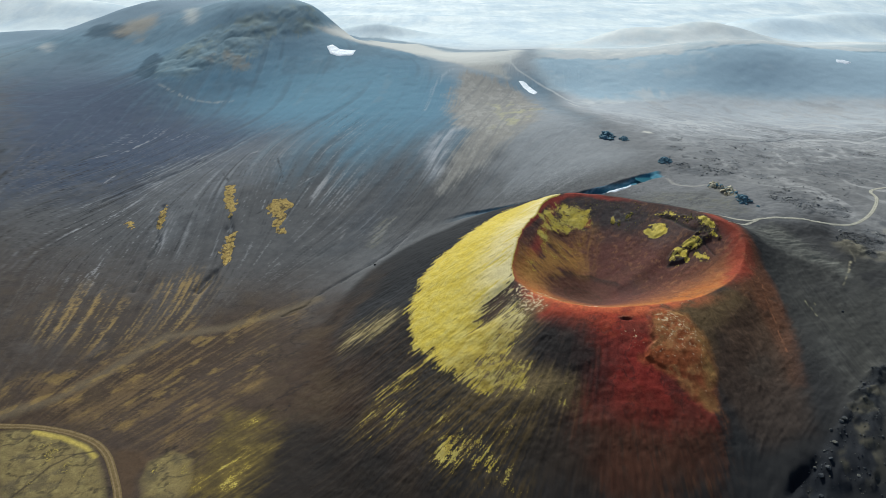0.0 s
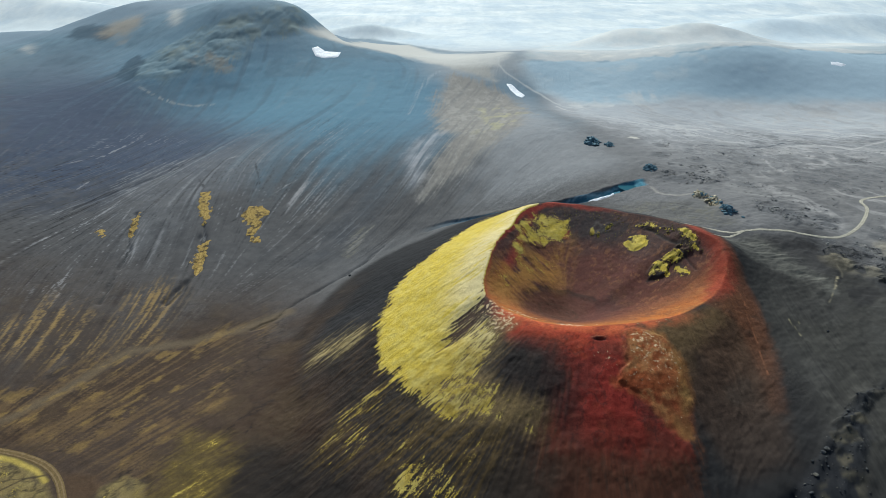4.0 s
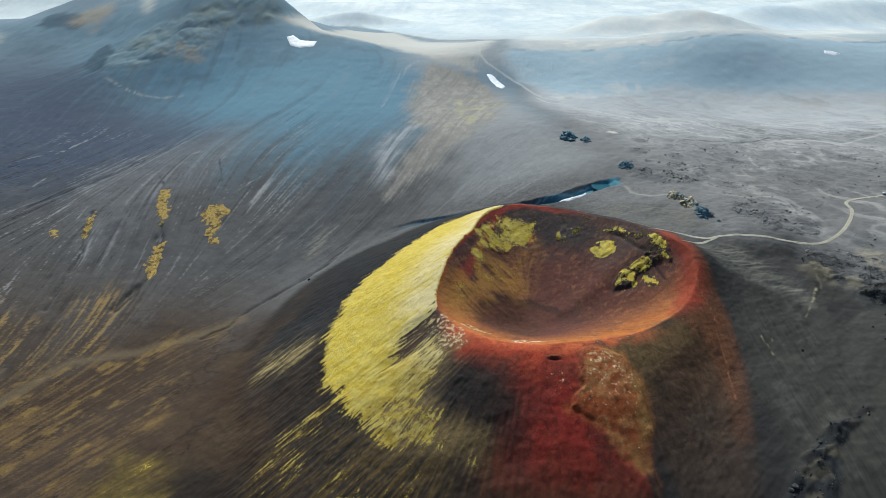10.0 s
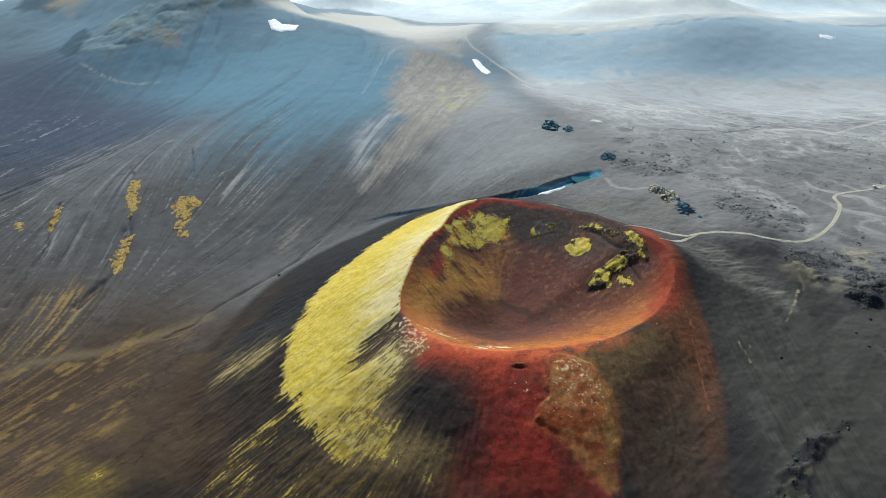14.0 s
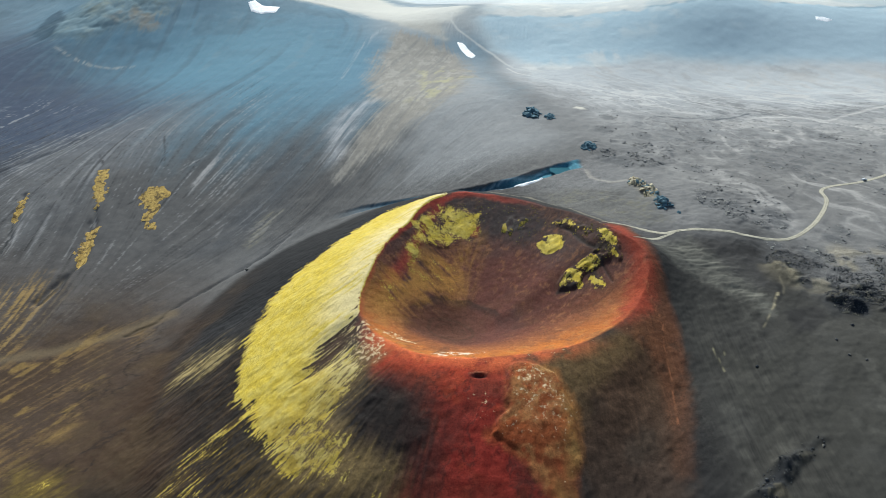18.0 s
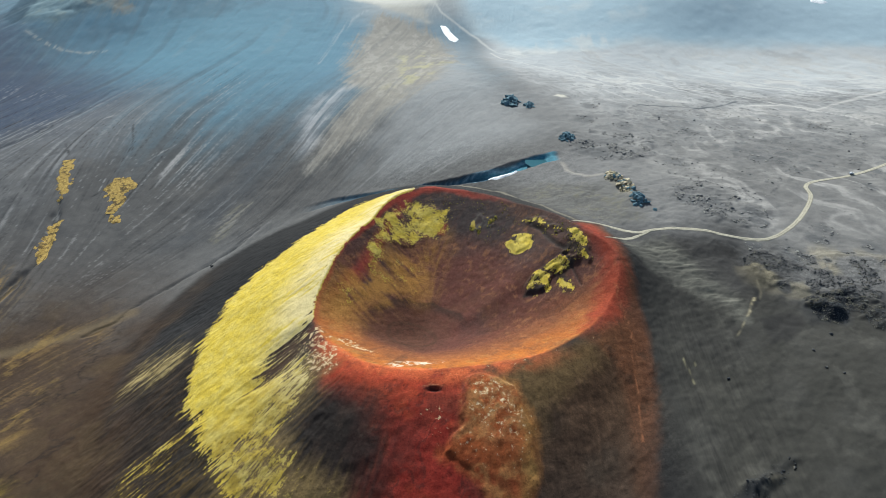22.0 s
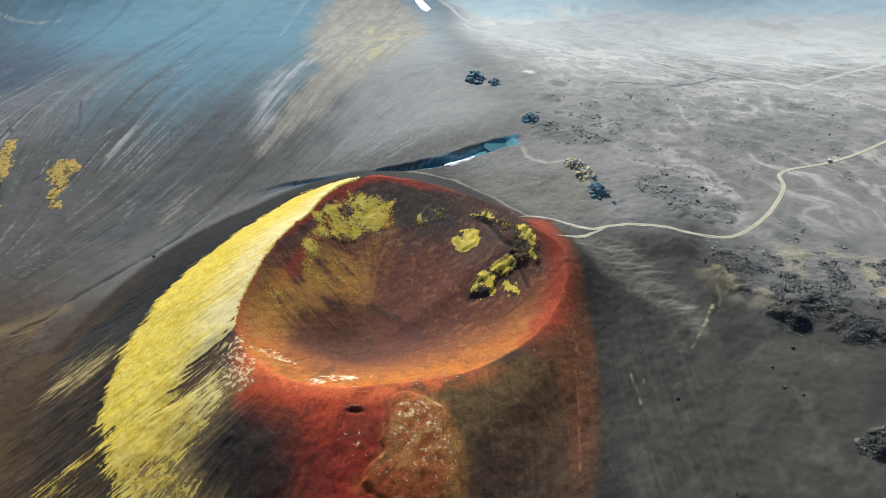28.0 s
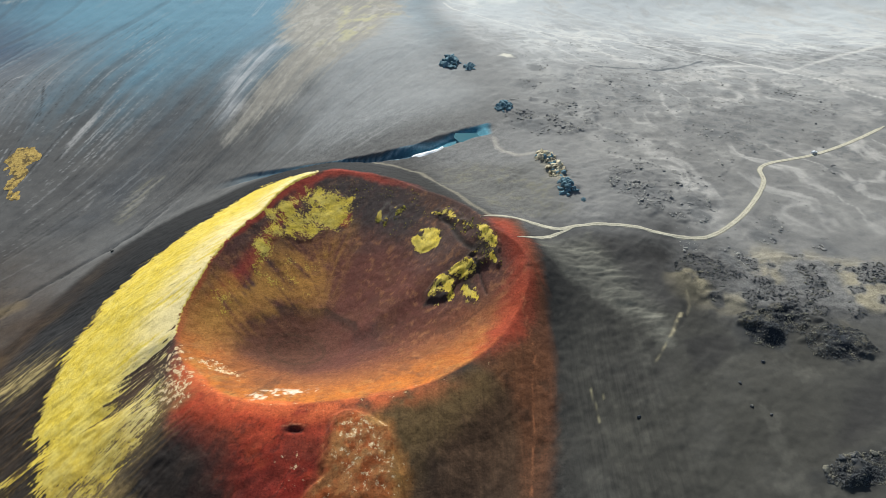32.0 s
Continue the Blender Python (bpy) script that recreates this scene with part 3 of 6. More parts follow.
def ground_material():
    """Ash, scoria and dust by the colour of the place, painted haze included, with moss where it grows, grain and grit.
    """
    m, t, b = material("ash_with_far_haze", 0.82)
    at = position(t)
    soil = attribute(t, "soil").outputs["Color"]
    moss, olive = attribute(t, "moss").outputs["Fac"], attribute(t, "olive").outputs["Fac"]
    fine, mid, grit = noise_at(t, at, 0.9, 6, 0.65), noise_at(t, at, 0.12, 5, 0.6), noise_at(t, at, 3.5, 3, 0.7)
    coarse = attribute(t, "coarse").outputs["Fac"]
    soil = blend(t, coarse, soil, blend(t, 1.0, soil, blend(t, remap(t, fine, 0.34, 0.66, 0, 1), (0.8, 0.8, 0.81), (1.2, 1.2, 1.19)), "MULTIPLY"))
    clump = noise_at(t, at, 0.3, 3, 0.55)
    soil = blend(t, coarse, soil, blend(t, 1.0, soil, blend(t, remap(t, clump, 0.35, 0.65, 0, 1), (0.9, 0.9, 0.9), (1.1, 1.1, 1.1)), "MULTIPLY"))
    soil = blend(t, 1.0, soil, blend(t, remap(t, mid, 0.3, 0.7, 0, 1), (0.91, 0.915, 0.92), (1.09, 1.085, 1.08)), "MULTIPLY")
    green = blend(t, olive, (0.66, 0.49, 0.06), (0.2, 0.138, 0.026))
    green = blend(t, remap(t, fine, 0.38, 0.62, 0, 1), blend(t, 0.3, green, (0.16, 0.12, 0.04)), green)
    green = blend(t, 1.0, green, blend(t, remap(t, clump, 0.35, 0.62, 0, 1), (0.88, 0.87, 0.85), (1.06, 1.06, 1.06)), "MULTIPLY")
    green = blend(t, remap(t, mid, 0.42, 0.7, 0, 0.4), green, (0.62, 0.54, 0.2))
    green = blend(t, attribute(t, "cream").outputs["Fac"], green, (0.68, 0.57, 0.31))
    join = t.nodes.new("ShaderNodeCombineXYZ")
    t.links.new(maths(t, "MULTIPLY", attribute(t, "fan_u").outputs["Fac"], 0.55), join.inputs[0])
    t.links.new(maths(t, "MULTIPLY", attribute(t, "fan_v").outputs["Fac"], 0.045), join.inputs[1])
    soil = blend(t, coarse, soil, blend(t, 1.0, soil, blend(t, remap(t, grit, 0.3, 0.7, 0, 1), (0.88, 0.88, 0.88), (1.12, 1.12, 1.12)), "MULTIPLY"))
    rill = noise_at(t, join.outputs[0], 1.0, 5, 0.6)
    fanned = attribute(t, "fanned").outputs["Fac"]
    rill = maths(t, "MULTIPLY", maths(t, "SUBTRACT", rill, 0.5), fanned)
    soil = blend(t, 1.0, soil, blend(t, remap(t, rill, -0.18, 0.18, 0, 1), (0.66, 0.66, 0.67), (1.36, 1.35, 1.33)), "MULTIPLY")
    comb = t.nodes.new("ShaderNodeMapping")
    comb.inputs["Rotation"].default_value, comb.inputs["Scale"].default_value = (0, 0, radians(16)), (0.42, 0.035, 0.04)
    t.links.new(at, comb.inputs["Vector"])
    comb = noise_at(t, comb.outputs[0], 1.0, 6, 0.66)
    soil = blend(t, attribute(t, "combed").outputs["Fac"], soil, blend(t, 1.0, soil, blend(t, remap(t, comb, 0.33, 0.67, 0, 1), (0.72, 0.72, 0.74), (1.28, 1.27, 1.24)), "MULTIPLY"))
    wisp = node(t, "ShaderNodeTexNoise", Scale=0.016, Detail=7.0, Roughness=0.62, Distortion=1.6)
    t.links.new(at, wisp.inputs["Vector"])
    soil = blend(t, attribute(t, "drift").outputs["Fac"], soil, blend(t, 1.0, soil, blend(t, remap(t, wisp.outputs["Fac"], 0.36, 0.64, 0, 1), (0.92, 0.92, 0.925), (1.09, 1.085, 1.08)), "MULTIPLY"))
    ruffle = maths(t, "ADD", maths(t, "MULTIPLY", maths(t, "SUBTRACT", fine, 0.5), 1.1), maths(t, "MULTIPLY", rill, 1.5))
    growth = maths(t, "ADD", moss, maths(t, "MULTIPLY", ruffle, remap(t, moss, 0.05, 0.3, 0, 1)))
    crumb = noise_at(t, at, 1.5, 4, 0.7)
    soil = blend(t, maths(t, "MULTIPLY", coarse, remap(t, crumb, 0.56, 0.61, 0, 0.5, True)), soil, blend(t, 1.0, soil, (0.36, 0.36, 0.38), "MULTIPLY"))
    soil = blend(t, maths(t, "MULTIPLY", coarse, remap(t, noise_at(t, at, 1.9, 3, 0.65), 0.6, 0.65, 0, 0.45, True)), soil, blend(t, 1.0, soil, (1.8, 1.75, 1.65), "MULTIPLY"))
    salt = maths(t, "ADD", attribute(t, "salt").outputs["Fac"], maths(t, "MULTIPLY", maths(t, "SUBTRACT", noise_at(t, at, 0.38, 6, 0.68), 0.5), 2.4))
    soil = blend(t, remap(t, salt, 0.56, 0.76, 0, 0.9, True), soil, blend(t, remap(t, crumb, 0.4, 0.6, 0, 1), (0.42, 0.26, 0.12), (0.74, 0.6, 0.39)))
    green = blend(t, remap(t, crumb, 0.55, 0.62, 0, 0.42, True), green, (0.15, 0.11, 0.035))
    mask = remap(t, growth, 0.38, 0.62, 0, 1, True)
    coat = blend(t, mask, soil, green)
    even = blend(t, mask, attribute(t, "soil").outputs["Color"], green)
    coat = blend(t, attribute(t, "grain").outputs["Fac"], even, coat)
    veil = t.nodes.new("ShaderNodeMapping")
    veil.inputs["Scale"].default_value = (0.006, 0.0026, 0.004)
    t.links.new(at, veil.inputs["Vector"])
    land = noise_at(t, veil.outputs[0], 1.0, 7, 0.62)
    fields = blend(t, remap(t, land, 0.4, 0.56, 0, 1), (0.9, 0.93, 0.945), (1.1, 1.07, 1.02))
    fields = blend(t, 1.0, fields, blend(t, remap(t, noise_at(t, veil.outputs[0], 4.5, 5, 0.65), 0.35, 0.65, 0, 1), (0.94, 0.945, 0.95), (1.05, 1.045, 1.035)), "MULTIPLY")
    coat = blend(t, attribute(t, "distance").outputs["Fac"], coat, blend(t, 1.0, coat, fields, "MULTIPLY"))
    t.links.new(coat, b.inputs["Base Color"])
    relief = maths(t, "ADD", maths(t, "MULTIPLY", fine, 0.9), maths(t, "MULTIPLY", grit, 0.35))
    relief = maths(t, "MULTIPLY", maths(t, "ADD", relief, maths(t, "MULTIPLY", rill, 0.5)), coarse)
    bumped(t, b, relief, 0.5, 0.9)
    return m


def plain_material(name, low, high, scale=1.0, rough=0.9, strength=0.6, distance=0.3, spots=None):
    """Two tones in lumps of about 1/scale metres, and grain; spots: a third tone here and there."""
    m, t, b = material(name, rough)
    at = position(t)
    n, g = noise_at(t, at, scale, 6, 0.65), noise_at(t, at, scale * 7, 3, 0.6)
    c = blend(t, remap(t, n, 0.32, 0.68, 0, 1), low, high)
    if spots:
        c = blend(t, remap(t, noise_at(t, at, scale * 0.35, 4, 0.6), 0.5, 0.62, 0, 1), c, spots)
    c = blend(t, 1.0, c, blend(t, remap(t, g, 0.3, 0.7, 0, 1), (0.75, 0.75, 0.75), (1.2, 1.2, 1.2)), "MULTIPLY")
    t.links.new(c, b.inputs["Base Color"])
    bumped(t, b, maths(t, "ADD", n, maths(t, "MULTIPLY", g, 0.3)), strength, distance)
    return m


M_GROUND = ground_material()
M_SNOW = plain_material("old_snow", (0.78, 0.8, 0.83), (0.9, 0.91, 0.92), 0.25, 0.6, 0.4, 0.4)
M_ROAD = plain_material("pale_track_dust", (0.35, 0.325, 0.255), (0.5, 0.46, 0.365), 0.5, 0.95, 0.4, 0.1)
M_VERGE = plain_material("track_verge_gravel", (0.24, 0.225, 0.18), (0.38, 0.35, 0.275), 0.7, 0.95, 0.5, 0.15)
M_DIRT = plain_material("brown_track_dirt", (0.11, 0.075, 0.03), (0.2, 0.14, 0.06), 0.5, 0.95, 0.4, 0.1)
M_WORN = plain_material("worn_brown_dirt", (0.17, 0.115, 0.055), (0.27, 0.19, 0.1), 0.5, 0.95, 0.4, 0.1)
M_LAVA = plain_material("black_lava_rock", (0.03, 0.034, 0.042), (0.1, 0.101, 0.101), 0.7, 0.85, 1.0, 0.5, (0.16, 0.15, 0.12))
M_STONE = plain_material("grey_ash_stone", (0.1, 0.1, 0.102), (0.24, 0.235, 0.23), 0.7, 0.9, 0.8, 0.4, (0.3, 0.29, 0.26))
# crag basalt paled and blued, haze put into its base colour
M_CRAG = plain_material("hazed_blue_basalt", (0.07, 0.135, 0.17), (0.17, 0.26, 0.3), 0.4, 0.85, 1.0, 0.5)
M_TUFF = plain_material("tan_crusted_rock", (0.4, 0.34, 0.22), (0.7, 0.62, 0.46), 0.5, 0.9, 1.0, 0.5, (0.14, 0.115, 0.08))
M_HUMMOCK = plain_material("thick_yellow_moss", (0.2, 0.17, 0.03), (0.46, 0.4, 0.06), 0.8, 0.95, 1.0, 0.5, (0.12, 0.12, 0.025))
M_OCHRE = plain_material("ochre_spring_moss", (0.28, 0.18, 0.05), (0.58, 0.41, 0.13), 0.5, 0.95, 0.8, 0.4, (0.12, 0.085, 0.04))


def paint_material(name, colour, rough, metal=0.0):
    m, t, b = material(name, rough)
    n = noise_at(t, position(t), 6, 3)
    t.links.new(blend(t, remap(t, n, 0.35, 0.65, 0, 1), tuple(0.88 * v for v in colour), colour), b.inputs["Base Color"])
    b.inputs["Metallic"].default_value = metal
    b.inputs["Specular IOR Level"].default_value = 0.5
    return m


M_CARPAINT, M_TYRE, M_RIM = paint_material("white_car_paint", (0.85, 0.85, 0.85), 0.25), paint_material("tyre_rubber", (0.02, 0.02, 0.02), 0.85), paint_material("alloy_rim", (0.5, 0.5, 0.52), 0.35, 1.0)
M_GLASS, M_LAMP, M_TAIL = paint_material("dark_tinted_glass", (0.02, 0.025, 0.03), 0.06), paint_material("lamp_lens", (0.8, 0.8, 0.78), 0.15), paint_material("tail_lamp_lens", (0.4, 0.02, 0.02), 0.2)
M_WATER, _t, _b = material("teal_pool_water", 0.5)
_b.inputs["Base Color"].default_value, _b.inputs["Specular IOR Level"].default_value = (0.014, 0.085, 0.115, 1), 0.03
bumped(_t, _b, noise_at(_t, position(_t), 0.8, 3), 0.12, 0.2)


# ---- the ground sheet ----
def spaced(stops):
    """Coordinates from stop to stop; each stop is (where, spacing up to the next one)."""
    out = []
    for (a, s), (b, _) in zip(stops[:-1], stops[1:]):
        out.append(np.linspace(a, b, max(2, int(round((b - a) / s)) + 1))[:-1])
    return np.concatenate(out + [[stops[-1][0]]])


XS = spaced([(-4800, 200), (-2400, 80), (-1200, 26), (-960, 9), (-640, 3.6), (-480, 1.7), (-150, 1.5), (-70, 1.0), (20, 0.8), (265, 1.0), (420, 1.6), (520, 2.6), (640, 5), (1000, 16), (1800, 70), (3000, 200), (4800, 0)])
YS = spaced([(-900, 120), (-300, 60), (0, 25), (200, 8), (300, 2.4), (350, 1.0), (390, 0.8), (665, 1.2), (700, 1.4), (800, 1.8), (1000, 3.0), (1440, 5), (1640, 12), (2000, 26), (2600, 60), (3400, 110), (4860, 0)])
X, Y = np.meshgrid(XS, YS)


def inside(x, y, outline):
    """Signed distance from an outline: metres, positive inside."""
    n = len(outline)
    d, _ = along(x, y, outline + outline[:1])
    c = np.zeros(np.shape(x), bool)
    for i in range(n):
        (ax, ay), (bx, by) = outline[i], outline[(i + 1) % n]
        if ay != by:
            c ^= ((ay > y) != (by > y)) & (x < (bx - ax) * (y - ay) / (by - ay) + ax)
    return np.where(c, d, -d)


def local(fn, outline, margin, fill=-1e3):
    """fn over the sheet, worked out only near an outline."""
    ox, oy = [p[0] for p in outline], [p[1] for p in outline]
    i0, i1 = np.searchsorted(XS, (min(ox) - margin, max(ox) + margin))
    j0, j1 = np.searchsorted(YS, (min(oy) - margin, max(oy) + margin))
    out = np.full(X.shape, float(fill))
    if i1 > i0 and j1 > j0:
        out[j0:j1, i0:i1] = fn(X[j0:j1, i0:i1], Y[j0:j1, i0:i1], outline)
    return out


def patch(name, soft=3.0, ragged=0.0, wander=0.0, fray=None):
    """How far a place lies within one of the plan's outlines, 0 to 1; its edge frays downhill and wanders."""
    s = local(inside, PLAN[name], 60 + 3 * ragged)
    return step(-soft, soft, s + ragged * (STREAK if fray is None else fray) + wander * LUMPS)


def stripe(name, half, soft):
    d = local(lambda x, y, o: along(x, y, o)[0], PLAN[name], half + 5 * soft, 1e3)
    return 1 - step(half - soft, half + soft, d + LUMPS * soft * 0.7)


def brush(name, half, soft):
    """A stroke along one of the plan's lines, thinning out to its ends and frayed downhill."""
    line = PLAN[name]
    whole = sum(math.dist(a, b) for a, b in zip(line[:-1], line[1:]))

    def stroke_at(x, y, o):
        d, run = along(x, y, o)
        return d + (half + soft) * (0.9 - 3.6 * run / whole * (1 - run / whole)) + 1.8 * fractal(x, y, 14, 3, 90)
    d = local(stroke_at, line, half + 5 * soft + 6, 1e3)
    return 1 - step(half - soft, half + soft, d - 0.7 * soft * RILLS)


def around_outline(x, y, outline, margin, shape):
    """shape(x, y) near an outline, and nothing further off."""
    ox, oy = [p[0] for p in outline], [p[1] for p in outline]
    near = (x > min(ox) - margin) & (x < max(ox) + margin) & (y > min(oy) - margin) & (y < max(oy) + margin)
    z = np.zeros(np.shape(x))
    if np.any(near):
        z[near] = shape(x[near], y[near])
    return z


def mounds(x, y):
    """Rough lava mounds and broken ground, hummocks in the bowl, and gullies, as relief on the land."""
    z = np.zeros(np.shape(x))
    for name, h in (("mound_a", 4.0), ("mound_b", 4.5), ("mound_c", 5.0), ("mound_d", 3.5), ("mound_e", 3.5), ("mound_f", 4.5), ("lava_e", 2.2), ("lava_m", 1.4), ("lava_n", 1.6), ("lava_far", 0.8)):
        def heap(px, py):
            s = inside(px, py, PLAN[name]) + 5 * value(px, py, 9, 31) + 2.5 * value(px, py, 4, 32)
            lean = 0.55 + 0.6 * step(30, 4, py - min(p[1] for p in PLAN[name])) if name[:5] == "mound" else 1.0
            return 0.8 * h * lean * step(-2, 3 + 0.6 * h, s) * (0.75 + 0.45 * fractal(px, py, 11, 3, 33) - 0.5 * np.abs(fractal(px, py, 6, 3, 34)))
        z = z + around_outline(x, y, PLAN[name], 12, heap)
    z = z - around_outline(x, y, PLAN["black_hollow"], 12, lambda px, py: 5.0 * step(-3, 6, inside(px, py, PLAN["black_hollow"]) + 3 * value(px, py, 7, 46)))
    for name, w, h in (("crest_f", 3.0, 1.1), ("crest_f_b", 2.5, 0.8), ("crest_d", 3.0, 1.0)):
        z = z + around_outline(x, y, PLAN[name], 14, lambda px, py: h * np.exp(-((along(px, py, PLAN[name])[0] + 2 * value(px, py, 6, 47)) / w) ** 2))
    z = z + around_outline(x, y, PLAN["rockB"], 16, lambda px, py: 3.6 * np.exp(-((along(px, py, PLAN["rockB"])[0] + 2.5 * value(px, py, 6, 36)) / 5.5) ** 2) * (0.8 + 0.5 * fractal(px, py, 5, 3, 37, 0.65)))
    for name, h in (("hump_a", 1.1), ("hump_b", 2.4), ("hump_c", 1.6), ("hump_d", 0.6), ("hump_f", 0.8), ("hump_e", 1.4), ("bowl_moss", 0.5)):
        def hump(px, py):
            return h * step(-0.5, 1.8, inside(px, py, PLAN[name]) + 1.2 * value(px, py, 5, 41)) * (0.7 + 0.9 * fractal(px, py, 6, 4, 42, 0.65))
        z = z + around_outline(x, y, PLAN[name], 5, hump)
    for name, w in (("arc_a", 1.4), ("arc_b", 0.8)):
        z = z - around_outline(x, y, PLAN[name], 6, lambda px, py: 1.1 * np.exp(-(along(px, py, PLAN[name])[0] / w) ** 2))
    z = z + around_outline(x, y, PLAN["dune_pale"], 14, lambda px, py: 0.6 * step(-4, 8, inside(px, py, PLAN["dune_pale"])) * (1 - 2.4 * np.abs(fractal(px * 0.5 + py * 0.3, py * 1.5, 8, 4, 65, 0.6))))
    for name, w, h in (("gully_a", 4, 3.0), ("gully_b", 4, 3.5), ("gully_c", 2.5, 1.3), ("gully_d", 4, 1.5)):
        z = z - around_outline(x, y, PLAN[name], 18, lambda px, py: h * np.exp(-((along(px, py, PLAN[name])[0] + 3 * value(px, py, 14, 44)) / w) ** 2))
    z = z - around_outline(x, y, PLAN["moss_gap"], 10, lambda px, py: 2.6 * step(-8, 5, inside(px, py, PLAN["moss_gap"])))
    cx, cy = PLAN["cave"][0]
    z = z - around_outline(x, y, PLAN["cave"], 12, lambda px, py: 1.6 * np.exp(-(((px - cx) / 4.0) ** 2 + ((py - cy + 1 + 0.8 * value(px, py, 2.5, 14)) / 1.8) ** 2) ** 2))
    z = z + around_outline(x, y, PLAN["rust_block"], 6, lambda px, py: step(-0.8, 1.4, inside(px, py, PLAN["rust_block"]) + 1.5 * value(px, py, 6, 49)) * step(395, 420, py) * (1.8 + 0.35 * fractal(px, py, 5, 3, 30, 0.65)))

    def cut(px, py):
        d, run = along(px, py, RAVINE)
        depth = (5.5 * step(-6, 8, run) + 1.5 * step(20, 55, run)) * (1 - 0.6 * step(90, 150, run) - 0.4 * step(180, 262, run))
        return depth * (1 - step(0.45, 1.0, (d + 1.6 * value(px, py, 22, 45)) / (11.0 - 5.5 * step(30, 130, run))))
    return z - around_outline(x, y, RAVINE, 16, cut)


# clusters of stones on the plain: x, y, reach
STONY = [(290, 855, 9), (277, 812, 10), (364, 774, 7), (494, 793, 9), (462, 645, 7), (267, 738, 9), (279, 725, 8), (316, 620, 9), (332, 613, 9), (356, 597, 8), (356, 585, 6), (397, 578, 7), (385, 564, 7),
         (418, 552, 8), (341, 559, 6), (363, 546, 8), (400, 700, 8), (330, 700, 10), (310, 790, 9)]
RAVINE = [(236, 737), (205, 730), (178, 729), (148, 737), (122, 746), (92, 757), (60, 772), (28, 781), (-5, 779)]
TRACKS = ("road_main", "road_spur", "road_sw")


def surface(x, y, tracks=True):
    """The ground as it is met on foot: land, mounds and small relief."""
    x, y = np.asarray(x, float), np.asarray(y, float)
    z = height(x, y)
    near = 1.0
    if tracks:
        for name in TRACKS:
            near = near * step(2.5, 9, along(x, y, PLAN[name])[0])
    far = np.hypot(x - 150, y - 500)
    cone_side = step(1.03, 1.3, polar(x, y)[1]) * step(330, 200, np.hypot(x - 130, y - 500))
    z = z + cone_side * (1.1 * fractal(x, y, 26, 4, 6) + 0.5 * fractal(x, y, 7, 3, 7))
    small = 0.55 * fractal(x, y, 16, 4, 5) + 0.22 * fractal(x, y, 3.2, 2, 9) * (0.15 + 0.85 * step(300, 230, far))
    open_plain = step(230, 330, x + 0.35 * (y - 570)) * step(480, 600, y) * step(1250, 1050, y)
    z = z + open_plain * (0.25 + 0.75 * near) * (1.5 * fractal(x + 0.4 * y, y, 48, 3, 21) + 0.9 * (0.5 - np.abs(fractal(x, y, 17, 3, 22))))
    hills = step(700, 1500, far) * (6 * fractal(x, y, 120, 4, 15) + 14 * fractal(x, y, 420, 3, 16) * step(1500, 2600, far))
    z = z + small * (0.25 + 0.75 * near) + hills * step(1.0, 60.0, np.abs(z))
    crown = (x > -620) & (x < -200) & (y > 1250) & (y < 1620)
    if np.any(crown):
        z[crown] += 5 * step(-10, 20, inside(x[crown], y[crown], PLAN["cap"])) * np.abs(fractal(x[crown], y[crown], 45, 4, 18))
    rough = np.zeros(np.shape(x))
    box = (x > -460) & (x < 620) & (y > 300) & (y < 1120)
    if np.any(box):
        rough[box] = mounds(x[box], y[box])
    return z + rough * (0.1 + 0.9 * near)


Z0 = height(X, Y)
# lines of fall: noise smeared downhill
GY, GX = np.gradient(Z0, YS, XS)
G = np.hypot(GX, GY) + 1e-6
DX, DY = -GX / G, -GY / G
# ways that ash and water run on the mountainside and the valley floor: x, y, compass of the run in degrees
RUNS = [(-355, 1028, -130), (-420, 852, -126), (-520, 992, -128), (-472, 880, -143), (-484, 944, -156), (-276, 830, -80), (-354, 800, -84), (-228, 942, -86), (-164, 891, -106), (-134, 850, -118),
        (-421, 670, -80), (-372, 662, -86), (-338, 684, -82), (-296, 678, -86), (-273, 678, -86), (-275, 1240, -91), (-184, 1063, -128), (-125, 1012, -121), (-9, 1208, -102), (-6, 911, -106)]
VALLEY_RUNS = [(48, 973, -112), (-623, 1376, -152), (-745, 1260, -125), (-170, 665, -150), (-275, 586, -136), (-221, 536, -128), (-132, 492, -152), (-184, 443, -130), (-104, 775, -144), (-82, 856, -122)]
for qx, qy, way in RUNS + VALLEY_RUNS:
    near = 4.0 * np.exp(-((X - qx) ** 2 + (Y - qy) ** 2) / 75.0 ** 2)
    DX, DY = DX + near * math.cos(radians(way)), DY + near * math.sin(radians(way))
DL = np.hypot(DX, DY) + 1e-9
DX, DY = DX / DL, DY / DL


COLUMN = np.rint(np.interp(np.arange(XS[0], XS[-1], 0.5), XS, np.arange(len(XS)))).astype(np.int32)
ROW = np.rint(np.interp(np.arange(YS[0], YS[-1], 0.5), YS, np.arange(len(YS)))).astype(np.int32)


def smeared(size, stride, count, seed):
    total = np.zeros(X.shape)
    for way in (1, -1):
        px, py = X.copy(), Y.copy()
        for k in range(count):
            total += (value(px, py, size, seed) if size > 5 else 2 * lattice(np.floor(px / size), np.floor(py / size), seed) - 1) * (1 - k / count)
            i = COLUMN[np.clip((px - XS[0]) * 2, 0, len(COLUMN) - 1).astype(np.int32)]
            j = ROW[np.clip((py - YS[0]) * 2, 0, len(ROW) - 1).astype(np.int32)]
            px, py = px + way * stride * DX[j, i], py + way * stride * DY[j, i]
    return np.clip(total / total.std() * 0.5, -1.5, 1.5)


